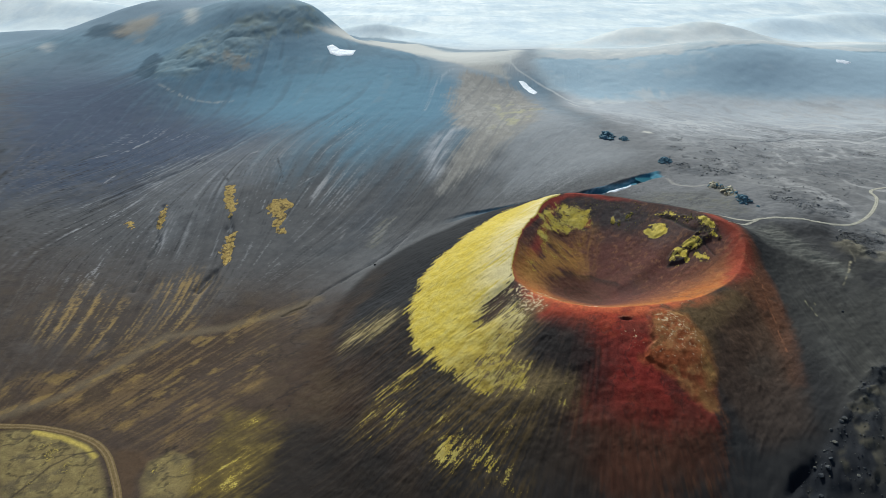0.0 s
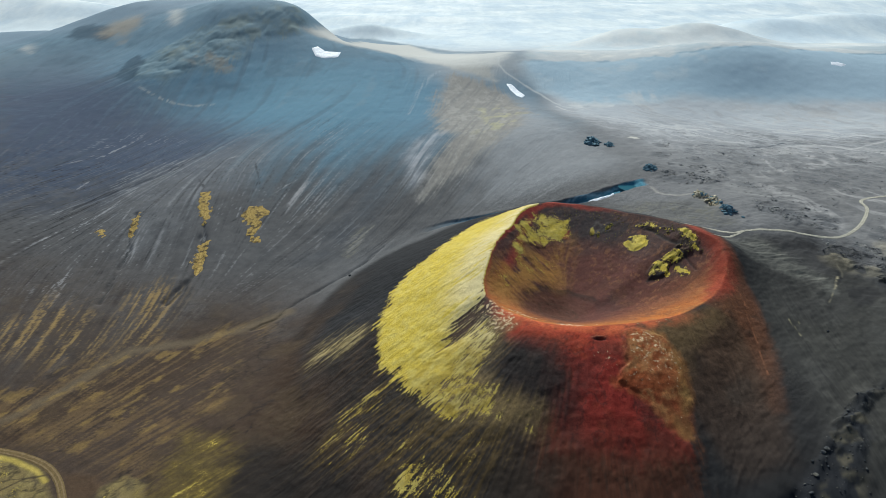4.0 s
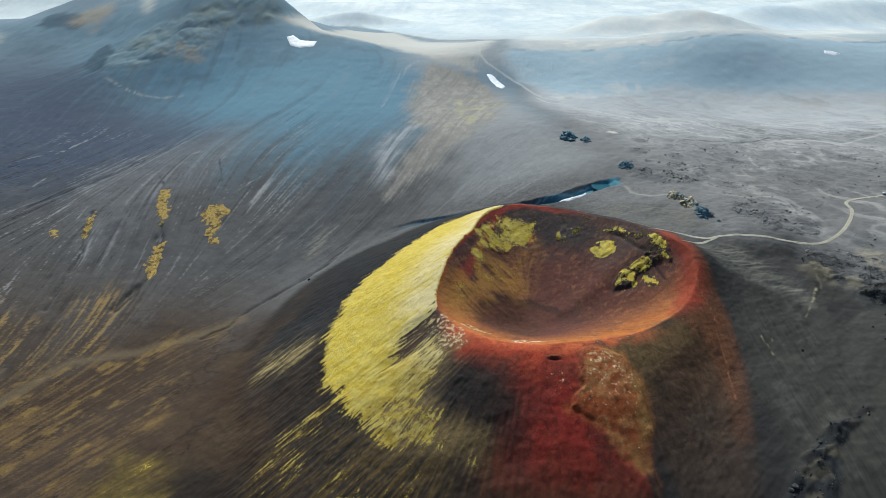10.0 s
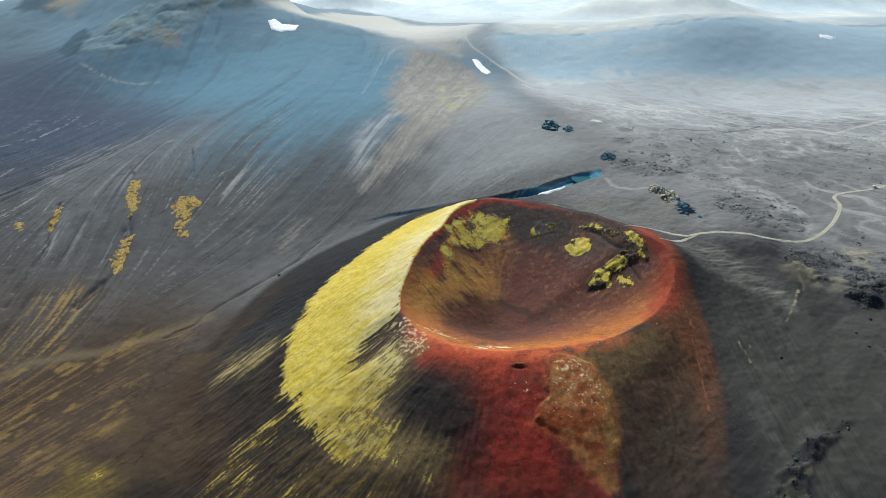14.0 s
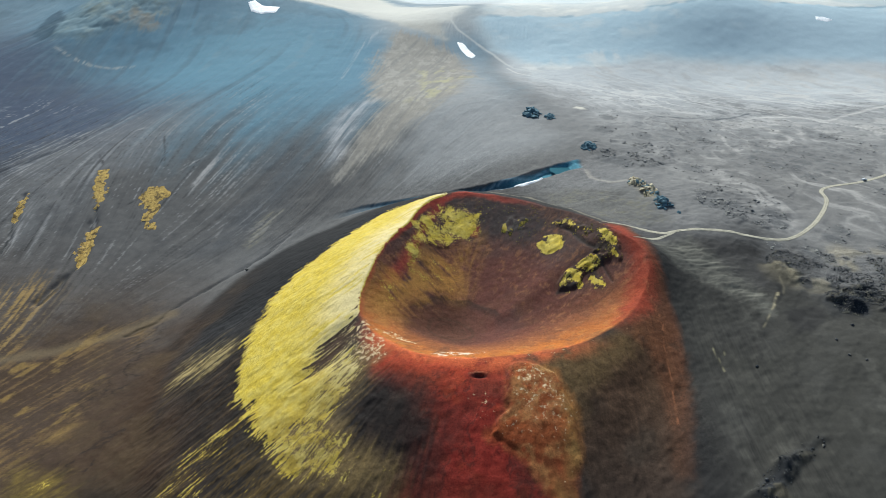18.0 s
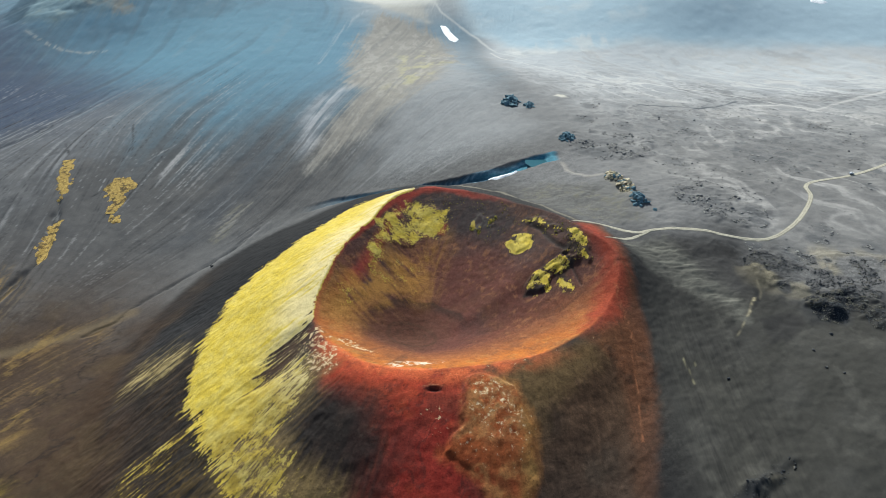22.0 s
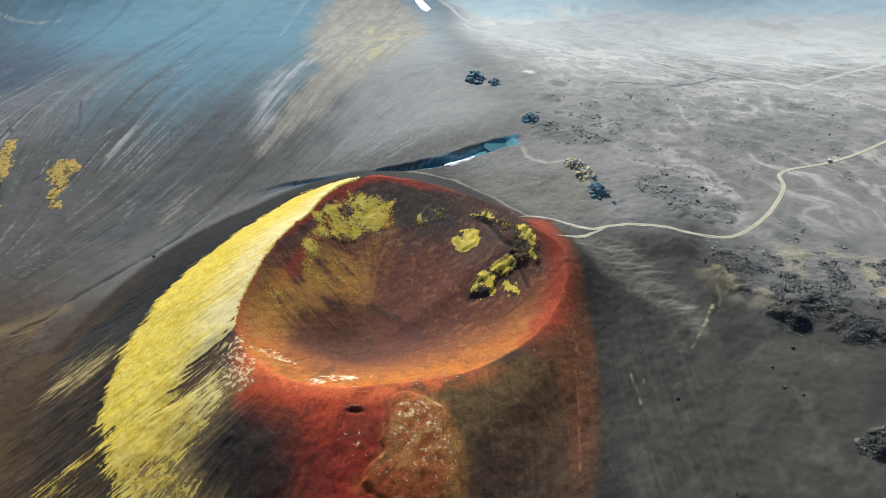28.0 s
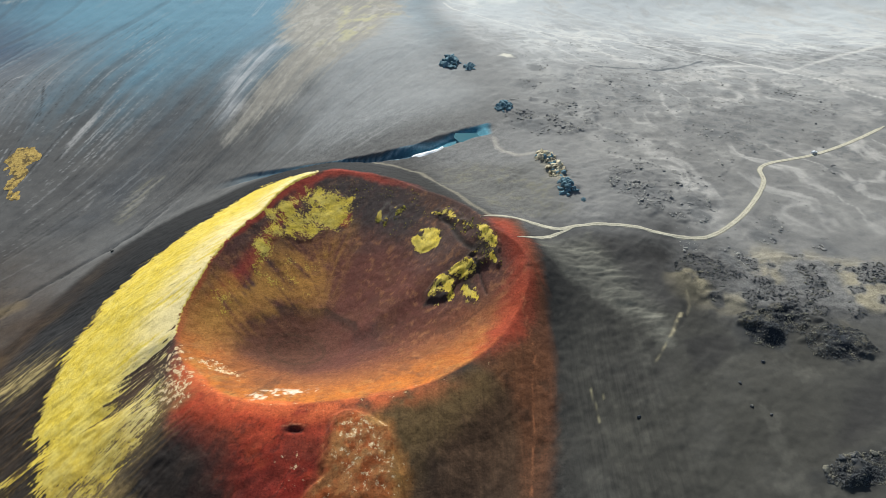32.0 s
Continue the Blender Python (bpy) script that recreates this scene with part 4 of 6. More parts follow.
STREAK = smeared(2.2, 1.5, 14, 51)
FRAY = smeared(1.1, 0.8, 11, 54)
BROAD = smeared(11.0, 8.0, 16, 61)
RILLS = smeared(2.7, 2.6, 30, 66)
THREAD = smeared(1.7, 2.0, 26, 62)
LUMPS = fractal(X, Y, 24, 5, 71)
WIDE = fractal(X, Y, 160, 4, 81)
SLOPED = step(0.10, 0.40, G)
Z = surface(X, Y)
Z = Z + (0.16 * STREAK * SLOPED * step(300, 240, X) * step(-140, -60, X) + (0.6 * BROAD + 0.1 * RILLS) * SLOPED * (0.15 + 0.85 * step(60, -40, X)) * (0.12 + 0.88 * step(-5, 25, local(inside, [(262, 752), (28, 782), (-137, 672), (-420, 420), (-1200, 300), (-1200, 1500), (220, 1300)], 60)))) * step(0.98, 1.3, polar(X, Y)[1])

# ---- what lies on it: colours of soil with painted haze and shade, and where moss grows ----
R_C, F_C, TH_C = polar(X, Y)
SOIL = np.empty((*X.shape, 3))
SOIL[:] = (0.15, 0.148, 0.148)


def lay(amount, colour, strength=1.0):
    a = np.clip(amount * strength, 0, 1)[..., None]
    SOIL[:] = SOIL * (1 - a) + np.array(colour) * a


MOUNTAIN = [(262, 752), (205, 733), (150, 737), (92, 764), (28, 782), (-60, 745), (-137, 672), (-210, 560), (-300, 500), (-420, 420), (-4800, 300), (-4800, 2400), (-200, 2300), (120, 1700), (215, 1300), (185, 1120), (225, 900)]
HILL = [(190, 1230), (255, 1150), (420, 1190), (820, 1165), (1200, 1110), (2600, 1100), (2600, 2100), (300, 2000), (190, 1420), (165, 1330)]
S_MOUNT, S_HILL = local(inside, MOUNTAIN, 400), local(inside, HILL, 300)
on_mount, on_hill = step(-25, 55, S_MOUNT + 12 * LUMPS), step(-20, 30, S_HILL + 8 * LUMPS)
# plain: grey ash with pale dust drifts and dark stony hollows
warp = 14 * fractal(X, Y, 60, 3, 85)
ALONG, ACROSS = 0.35 * X - 0.94 * Y + warp, 0.94 * X + 0.35 * Y + 1.5 * warp
DRIFT = step(440, 620, Y + 0.25 * (X - 300)) * step(250, 390, X + 0.25 * (Y - 640) + 30 * LUMPS) * (1 - on_mount)
blown = fractal(ACROSS, 0.42 * ALONG, 17, 5, 87, 0.55)
crest = 1 - 2.6 * np.abs(fractal(ACROSS + 9 * LUMPS, 0.33 * ALONG, 22, 4, 86, 0.55))
patchy = fractal(X, Y, 90, 4, 83)
specks = fractal(X, Y, 7, 4, 84, 0.7)
lay(step(0.0, 0.8, LUMPS + 0.8 * WIDE), (0.19, 0.185, 0.18), 0.6)
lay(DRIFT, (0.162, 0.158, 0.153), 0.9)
# plain paled and blued northward, distance haze put into its soil
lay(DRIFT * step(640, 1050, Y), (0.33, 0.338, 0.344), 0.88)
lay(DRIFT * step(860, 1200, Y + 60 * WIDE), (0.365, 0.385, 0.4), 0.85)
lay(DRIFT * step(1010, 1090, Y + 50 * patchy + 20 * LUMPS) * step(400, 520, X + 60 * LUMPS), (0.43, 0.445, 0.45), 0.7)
lay(DRIFT * step(-0.1, 0.5, patchy) * step(500, 640, Y) * step(1150, 950, Y), (0.14, 0.138, 0.138), 0.5)
lay(DRIFT * step(0.05, 0.45, -blown) * step(470, 640, Y) * step(1150, 900, Y), (0.12, 0.12, 0.122), 0.35)
lay(DRIFT * step(0.1, 0.5, blown) * step(470, 640, Y), (0.27, 0.263, 0.25), 0.42)
lay(DRIFT * step(0.45, 0.95, crest) * step(-0.35, 0.25, -patchy + 0.5 * LUMPS) * step(500, 640, Y) * step(270, 360, X), (0.4, 0.385, 0.365), 0.5)
lay(DRIFT * step(0.3, 0.95, crest) * step(820, 940, Y) * step(1120, 980, Y), (0.48, 0.48, 0.475), 0.35)
lay(DRIFT * step(0.18, 0.42, specks + 0.35 * patchy) * step(540, 620, Y) * step(1080, 900, Y), (0.075, 0.082, 0.09), 0.45)
# far ground paled and blued by distance: haze painted into the soil
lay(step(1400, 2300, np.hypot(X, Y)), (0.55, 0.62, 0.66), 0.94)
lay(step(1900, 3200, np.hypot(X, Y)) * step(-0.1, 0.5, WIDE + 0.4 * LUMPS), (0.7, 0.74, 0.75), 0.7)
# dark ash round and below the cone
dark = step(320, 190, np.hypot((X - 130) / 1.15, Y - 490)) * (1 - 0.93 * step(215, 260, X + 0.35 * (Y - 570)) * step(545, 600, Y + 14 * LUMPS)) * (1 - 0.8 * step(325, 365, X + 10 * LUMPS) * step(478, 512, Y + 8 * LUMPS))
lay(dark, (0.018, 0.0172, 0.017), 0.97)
east = step(240, 275, X) * step(560, 470, Y) * dark
lay(east, (0.045, 0.0435, 0.038), 0.8)
lay(east * step(-0.1, 0.7, LUMPS), (0.062, 0.06, 0.055), 0.5)
lay(east * step(0.0, 0.5, fractal(X, Y, 70, 5, 58)), (0.034, 0.033, 0.031), 0.7)
lay(east * step(0.15, 0.5, fractal(X, 0.5 * Y, 11, 5, 82, 0.65)), (0.078, 0.075, 0.066), 0.45)
# shade on the east lobe and bank, put into the ash colour
lay(patch("shade_lobe", 3, 0, 6) + patch("shade_bank", 4, 0, 5), (0.027, 0.026, 0.026), 0.75)
lay(patch("dune_pale", 6, 2, 5), (0.105, 0.102, 0.088), 0.75)
lay(patch("dune_pale", 6, 2, 5) * step(0.0, 0.4, fractal(X * 0.5, Y * 1.8, 7, 4, 65, 0.6)), (0.17, 0.165, 0.138), 0.6)
lay(patch("dune_dark", 6, 2, 5), (0.045, 0.043, 0.042), 0.8)
# mountain: slate ash low down, blued by painted haze higher, pale streaks along the lines of fall
lay(on_mount, (0.078, 0.0755, 0.0735))
lay(on_mount * step(500, 640, Y + 0.25 * X + 60), (0.1, 0.0975, 0.097), 0.6)
lay(on_mount * step(720, 560, Y + 0.2 * X + 30 * LUMPS), (0.05, 0.038, 0.029), 0.75)
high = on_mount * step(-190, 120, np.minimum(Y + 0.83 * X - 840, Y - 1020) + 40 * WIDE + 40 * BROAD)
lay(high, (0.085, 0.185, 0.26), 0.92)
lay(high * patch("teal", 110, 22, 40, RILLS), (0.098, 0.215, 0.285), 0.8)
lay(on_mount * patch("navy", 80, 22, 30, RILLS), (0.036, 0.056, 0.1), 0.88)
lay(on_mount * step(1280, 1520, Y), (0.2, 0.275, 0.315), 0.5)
some = step(-0.25, 0.35, LUMPS + 0.7 * WIDE)
low_slope = on_mount * step(1080, 800, Y + 0.25 * (X + 250))
mid_slope = on_mount * step(640, 720, Y + 0.2 * X + 60) * step(1180, 1000, Y)
lay(low_slope * step(0.2, 1.1, BROAD) * some, (0.125, 0.122, 0.121), 0.6)
lay(low_slope * step(0.2, 1.1, -BROAD), (0.038, 0.037, 0.039), 0.5)
busy = step(-260, -360, X + 0.3 * (Y - 850) + 40 * LUMPS) + 0.3 * step(-0.1, 0.4, fractal(X, Y, 140, 3, 64))
busy = np.clip(1.25 * busy, 0.18 + 0.5 * step(-420, -330, X) * step(-90, -150, X) * step(790, 850, Y), 1)
lay(low_slope * step(0.1, 1.0, RILLS) * step(-0.4, 0.4, WIDE + 0.5 * BROAD), (0.14, 0.137, 0.135), 0.42 * busy)
lay(low_slope * step(0.1, 0.9, -RILLS), (0.04, 0.039, 0.041), 0.45 * busy)
lay(mid_slope * step(0.35, 1.1, THREAD), (0.17, 0.168, 0.168), (0.3 + 0.2 * low_slope) * busy)
lay(mid_slope * step(0.5, 1.1, -THREAD), (0.022, 0.023, 0.027), 0.4 * busy)
stroke = RILLS + 0.5 * THREAD + 0.9 * fractal(X, Y, 45, 3, 63)
lay(mid_slope * step(0.85, 1.1, stroke) * step(-0.15, 0.3, fractal(X, Y, 120, 3, 64)), (0.36, 0.352, 0.346), 0.75 * busy * step(-540, -470, X))
lay(mid_slope * step(1.0, 1.3, -stroke), (0.014, 0.0145, 0.017), 0.65 * busy)
pale_fan = patch("pale_fan", 34, 12, 18, RILLS) * step(1120, 985, Y + 20 * LUMPS)
lay(pale_fan, (0.15, 0.15, 0.152), 0.6)
lay(pale_fan * step(0.3, 1.0, RILLS + 0.4 * THREAD), (0.24, 0.236, 0.233), 0.5)
lay(pale_fan * step(0.5, 1.1, -RILLS - 0.4 * THREAD), (0.035, 0.036, 0.04), 0.55)
lay(patch("dark_band_b", 28, 9, 14, RILLS), (0.045, 0.055, 0.07), 0.4)
dust = fractal(X, Y, 30, 5, 27, 0.62)
lay(low_slope * step(0.0, 0.5, dust), (0.105, 0.101, 0.098), 0.45)
lay(low_slope * step(0.1, 0.5, -dust), (0.05, 0.05, 0.053), 0.4)
lay((on_mount - low_slope) * step(0.2, 1.1, RILLS), (0.13, 0.2, 0.24), 0.16)
lay(high * step(0.4, 1.2, BROAD) * some, (0.15, 0.215, 0.25), 0.3)
lay((on_mount - low_slope) * step(0.3, 1.2, -BROAD), (0.045, 0.075, 0.1), 0.3)
lay(on_mount * step(0.1, 0.5, -fractal(X, Y, 55, 5, 60)) * step(1150, 1280, Y), (0.055, 0.1, 0.135), 0.3)
for name in ("streak_a", "streak_b", "streak_c", "streak_d", "streak_e", "streak_f", "streak_g", "streak_h", "streak_i"):
    lay(brush(name, 0.9, 1.5) * step(-0.5, 0.2, LUMPS + 0.5 * STREAK), (0.36, 0.35, 0.345), 0.75)
for name, wide, pale in (("tongue_a", 4.0, 0.3), ("tongue_b", 3.5, 0.2), ("tongue_c", 7.0, 0.21), ("tongue_d", 3.0, 0.2), ("tongue_e", 2.6, 0.27), ("tongue_f", 3.4, 0.34), ("tongue_g", 4.0, 0.24)):
    lay(brush(name, wide * 0.45, wide * 0.9) * step(-0.9, 0.3, RILLS + 0.8 * LUMPS), (pale, 0.97 * pale, 0.95 * pale), 0.8)
lay(patch("tan_patch", 5, 3, 4, RILLS) * step(-0.5, 0.5, RILLS), (0.22, 0.2, 0.135), 0.4)
# clefts have no relief: dark strokes stand in for their shade
for name in ("cleft_a", "cleft_b", "cleft_c", "cleft_d"):
    lay(brush(name, 0.7, 1.0), (0.024, 0.024, 0.027), 0.8)
lay(on_mount * step(-60, 60, X) * step(1210, 1330, Y), (0.3, 0.31, 0.31), 0.85)
# back of the mountain blued further, again haze put into the soil
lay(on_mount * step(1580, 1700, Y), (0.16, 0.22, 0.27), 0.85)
lay(on_mount * step(20, 130, X + 30 * LUMPS) * step(740, 820, Y) * step(1300, 1100, Y), (0.26, 0.265, 0.268), 0.8)
lay(patch("tan_ridge", 14, 10, 14, RILLS), (0.25, 0.23, 0.2), 0.85)
combed = fractal(0.95 * X - 0.32 * Y, 0.07 * (0.95 * Y + 0.32 * X), 7, 4, 67, 0.6)
lay(patch("tan_ridge", 22, 4, 10, RILLS), (0.2, 0.186, 0.165), 0.6)
lay(patch("tan_ridge", 26, 4, 10, RILLS) * step(-0.1, 0.4, combed), (0.31, 0.292, 0.255), 0.25)
lay(patch("tan_ridge", 26, 4, 10, RILLS) * step(0.0, 0.4, fractal(X, 0.5 * Y, 8, 5, 20, 0.68)), (0.34, 0.325, 0.29), 0.45)
lay(patch("tan_ridge", 26, 4, 10, RILLS) * step(0.05, 0.4, -combed), (0.13, 0.135, 0.14), 0.3)
lay(patch("tan_moss", 22, 4, 22, RILLS) * step(-0.1, 0.4, 0.4 * combed + fractal(X, 0.6 * Y, 14, 5, 40, 0.65) + 0.4 * LUMPS), (0.36, 0.34, 0.18), 0.55)
lay(patch("white_ash", 20, 4, 10, RILLS) * step(-0.3, 0.4, combed + 0.3), (0.42, 0.42, 0.43), 0.7)
# summit cap: haze blue put into the rock's green-brown
lay(patch("cap", 18, 8, 14), (0.15, 0.225, 0.255), 0.8)
lay(patch("cap", 12, 6, 12) * step(0.05, 0.6, LUMPS), (0.2, 0.24, 0.215), 0.4)
knobs = fractal(X, Y, 34, 5, 19, 0.65)
lay(patch("cap", 12, 6, 12) * step(0.0, 0.35, -knobs), (0.085, 0.145, 0.175), 0.5)
lay(patch("cap", 12, 6, 12) * step(0.1, 0.4, knobs), (0.215, 0.245, 0.2), 0.45)
lay(patch("crag_front", 5, 2, 8) + patch("crag_back", 8, 2, 12), (0.035, 0.075, 0.11), 0.85)
lay(patch("pale_back", 16, 4, 10) + patch("pale_back_b", 14, 4, 10), (0.45, 0.44, 0.4), 0.7)
lay(patch("cap_brown", 8, 3, 16) * step(-0.35, 0.3, knobs), (0.24, 0.2, 0.15), 0.6)
lay(patch("shelf_tan", 12, 2, 8), (0.36, 0.345, 0.305), 0.8)
lay(patch("saddle", 16, 2, 10), (0.5, 0.49, 0.45), 0.8)
lay(patch("brown_back", 24, 4, 22), (0.34, 0.28, 0.2), 0.7)
lay(stripe("fringe", 2.5, 4.0) * step(-0.5, 0.4, RILLS + LUMPS), (0.36, 0.37, 0.34), 0.65)
lay(stripe("crease", 2.0, 5.0) * step(-0.6, 0.4, RILLS), (0.32, 0.36, 0.38), 0.55)
# long hill: scarp and top, both paled and blued by haze put into the soil
brow = 1350 + 16 * fractal(X, 0 * Y, 90, 4, 23) + 10 * LUMPS
scarp = on_hill * step(0.03, 0.14, GY) * step(6, -6, Y - brow)
tuft = fractal(X, Y, 70, 5, 24, 0.6)
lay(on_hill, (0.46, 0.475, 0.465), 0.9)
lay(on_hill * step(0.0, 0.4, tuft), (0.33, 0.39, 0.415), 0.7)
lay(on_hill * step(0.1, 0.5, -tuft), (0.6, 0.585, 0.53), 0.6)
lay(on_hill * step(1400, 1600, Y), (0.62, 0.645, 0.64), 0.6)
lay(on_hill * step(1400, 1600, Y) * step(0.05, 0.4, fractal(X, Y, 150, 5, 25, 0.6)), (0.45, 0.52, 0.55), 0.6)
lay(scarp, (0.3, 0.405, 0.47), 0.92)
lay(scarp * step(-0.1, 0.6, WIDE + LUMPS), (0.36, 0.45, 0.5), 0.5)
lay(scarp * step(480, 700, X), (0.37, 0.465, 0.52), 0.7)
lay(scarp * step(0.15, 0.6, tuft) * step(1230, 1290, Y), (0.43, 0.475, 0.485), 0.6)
lay(on_hill * step(-10, -2, Y - brow) * step(12, 2, Y - brow) * step(0.0, 0.35, fractal(X, Y, 40, 3, 26)), (0.2, 0.29, 0.35), 0.7)
lay(patch("pale_foot", 10, 5, 12) * step(-0.6, 0.9, BROAD + LUMPS), (0.5, 0.5, 0.48), 0.6)
# cone: flank, rust and red scoria
OUT = cone_parts(X, Y)[2]
flank = step(-4, 6, OUT - base_land(X, Y)) * (F_C >= 1)
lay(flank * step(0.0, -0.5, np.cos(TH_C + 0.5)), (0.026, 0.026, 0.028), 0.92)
# west flank: dark ash, with its shade also put into the colour
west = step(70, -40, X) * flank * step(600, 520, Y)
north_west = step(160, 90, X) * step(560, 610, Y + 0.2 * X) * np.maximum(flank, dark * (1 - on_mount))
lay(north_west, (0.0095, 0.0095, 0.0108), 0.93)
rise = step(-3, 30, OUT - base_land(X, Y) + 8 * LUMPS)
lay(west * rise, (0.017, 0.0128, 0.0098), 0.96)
lay(west * rise * step(0.0, 1.0, STREAK) * (0.15 + 0.85 * step(440, 490, Y)), (0.08, 0.047, 0.023), 0.45)
lay(patch("rust_south", 16, 6, 12) * step(10, 110, X), (0.038, 0.021, 0.013), 0.88)
lay(patch("rust_south", 16, 6, 12) * step(110, 10, X), (0.03, 0.022, 0.013), 0.85)
lay(patch("rust_south", 16, 10, 10) * step(0.1, 1.0, FRAY) * step(0, 40, X - 90), (0.13, 0.06, 0.022), 0.5)
lay(patch("brown_se", 7, 1, 4) * (0.3 + 0.7 * step(350, 480, Y)), (0.08, 0.042, 0.021), 0.85)
lay(patch("brown_se", 9, 3, 6) * step(0.1, 0.6, LUMPS), (0.04, 0.03, 0.022), 0.6)
lay(patch("olive_east", 8, 3, 6), (0.115, 0.075, 0.03), 0.65)
lay(patch("rust_east", 3.5, 0.8, 3) * (0.3 + 0.7 * step(380, 490, Y)), (0.13, 0.048, 0.021), 0.7)
lay(patch("rust_east", 8, 1, 3) * step(0.0, 0.4, fractal(X, Y, 8, 5, 74, 0.65)), (0.05, 0.028, 0.017), 0.6)
foot = patch("red_foot", 18, 5, 12)
lay(foot, (0.07, 0.024, 0.014), 0.85)
lay(foot * step(0.0, 0.9, FRAY + LUMPS), (0.15, 0.042, 0.018), 0.45)
red = patch("red_south", 11, 4, 10)
lay(red, (0.27, 0.02, 0.0135), 0.95)
blotch = fractal(X, Y, 30, 6, 93, 0.62)
lay(red * step(-0.15, 0.35, blotch), (0.2, 0.028, 0.016), 0.8)
lay(red * step(0.0, 0.4, -blotch + 0.3 * fractal(X, Y, 6, 4, 98)), (0.42, 0.085, 0.026), 0.65)
lay(red * step(0.1, 0.5, fractal(X, Y, 5, 5, 92, 0.7)), (0.12, 0.03, 0.02), 0.5)
lay(red * step(0.12, 0.4, fractal(X, Y, 19, 5, 94)), (0.05, 0.015, 0.012), 0.75)
lay(red * step(420, 450, Y + 8 * blotch), (0.46, 0.07, 0.022), 0.55)
# red turns browner downhill, darkened too for the south-facing slope's shade
lay(red * step(440, 395, Y + 14 * blotch), (0.15, 0.016, 0.012), 0.5)
lay(np.maximum(red, foot) * step(410, 350, Y + 22 * blotch), (0.075, 0.028, 0.015), 0.85)
lay(np.maximum(red, foot) * step(-0.1, 0.8, FRAY) * step(385, 345, Y + 10 * blotch), (0.024, 0.018, 0.013), 0.6)
lay(red * step(124, 92, X + 12 * blotch) * step(462, 440, Y), (0.04, 0.017, 0.0125), 0.75)
lay(stripe("red_core", 13, 15) * step(-0.5, 0.4, blotch + 0.3), (0.2, 0.02, 0.013), 0.7)
vein = fractal(X, 0.7 * Y, 17, 5, 80, 0.62)
lay(red * step(0.0, 0.35, vein) * step(460, 440, Y), (0.06, 0.017, 0.012), 0.45)
lay(red * step(0.12, 0.5, -vein) * step(425, 450, Y), (0.4, 0.055, 0.02), 0.5)
lay(red * step(0.08, 0.02, np.abs(vein)) * step(462, 445, Y), (0.03, 0.014, 0.011), 0.5)
crumbs = step(-0.1, 0.4, fractal(X, Y, 3.2, 4, 91, 0.75))
crust = patch("rust_block", 4, 1, 6)
lay(crust * (0.45 + 0.55 * step(385, 425, Y)), (0.3, 0.076, 0.021), 0.88)
lay(crust * step(0.0, 0.35, fractal(X, Y, 9, 5, 96, 0.62)), (0.34, 0.17, 0.06), 0.6)
lay(crust * step(12, 2, local(inside, PLAN["rust_block"], 30)) * step(0.0, 14.0, X - 160) * step(-0.4, 0.3, LUMPS), (0.3, 0.2, 0.06), 0.5)
lay(patch("rust_block", 5, 1, 4) * crumbs * step(405, 440, Y + 10 * blotch), (0.4, 0.24, 0.1), 0.5)
lay(patch("rust_block", 5, 1, 4) * step(0.0, 0.4, -blotch), (0.14, 0.045, 0.02), 0.45)
lay(patch("black_patch", 14, 3, 9), (0.015, 0.0115, 0.0105), 0.93)
lay(patch("black_patch", 14, 3, 9) * step(0.1, 0.5, fractal(X, Y, 6, 5, 39, 0.65)), (0.04, 0.026, 0.02), 0.5)
# bowl: maroon scree, orange towards the low rim, red under the east rim
bowl = step(1.02, 0.985, F_C)
lay(bowl, (0.108, 0.04, 0.03))
lay(bowl * step(0.0, 0.6, LUMPS), (0.06, 0.038, 0.034), 0.6)
# upper north wall: dark scree, its south-facing shade partly put into the colour
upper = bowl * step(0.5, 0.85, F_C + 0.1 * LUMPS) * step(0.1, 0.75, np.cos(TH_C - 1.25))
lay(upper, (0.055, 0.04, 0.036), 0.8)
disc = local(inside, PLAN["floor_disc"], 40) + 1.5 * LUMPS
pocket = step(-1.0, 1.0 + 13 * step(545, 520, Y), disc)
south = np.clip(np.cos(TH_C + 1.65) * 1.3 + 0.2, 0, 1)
ring = F_C + 0.06 * LUMPS
lay(bowl * step(0.2, 0.7, ring) * south * (1 - 0.6 * pocket), (0.3, 0.105, 0.032), 0.8)
lay(bowl * step(0.55, 0.92, ring) * south, (0.43, 0.135, 0.024), 0.85)
lay(bowl * step(0.6, 0.9, ring) * south * step(0.0, 0.45, fractal(X, Y, 9, 6, 75, 0.65)), (0.36, 0.2, 0.06), 0.5)
lay(step(0.95, 1.0, ring) * step(1.2, 1.02, ring) * south * step(0.35, 0.8, np.cos(TH_C + 1.75)) * step(-0.6, 0.3, fractal(X, Y, 9, 5, 89, 0.6)), (0.54, 0.12, 0.04), 0.8)
lay(bowl * step(0.0, 0.5, fractal(X, Y, 12, 6, 78, 0.65)), (0.11, 0.05, 0.03), 0.45)
lay(bowl * step(0.1, 0.5, fractal(X, Y, 3.5, 4, 79, 0.7)) * step(0.2, 0.5, ring), (0.38, 0.17, 0.07), 0.3)
lay(bowl * step(0.3, 1.1, STREAK) * step(0.4, 0.7, ring), (0.07, 0.035, 0.026), 0.35)
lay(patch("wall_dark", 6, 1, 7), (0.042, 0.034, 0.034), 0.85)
lay(patch("wall_dark", 6, 1, 7) * step(0.0, 0.5, fractal(X, Y, 7, 5, 76, 0.65)), (0.075, 0.036, 0.032), 0.5)
lay(patch("red_east", 7, 2, 5), (0.28, 0.042, 0.02), 0.8)
lay(patch("red_east", 5, 1, 5) * step(0.0, 0.5, fractal(X, Y, 11, 5, 88, 0.6)), (0.24, 0.05, 0.028), 0.6)
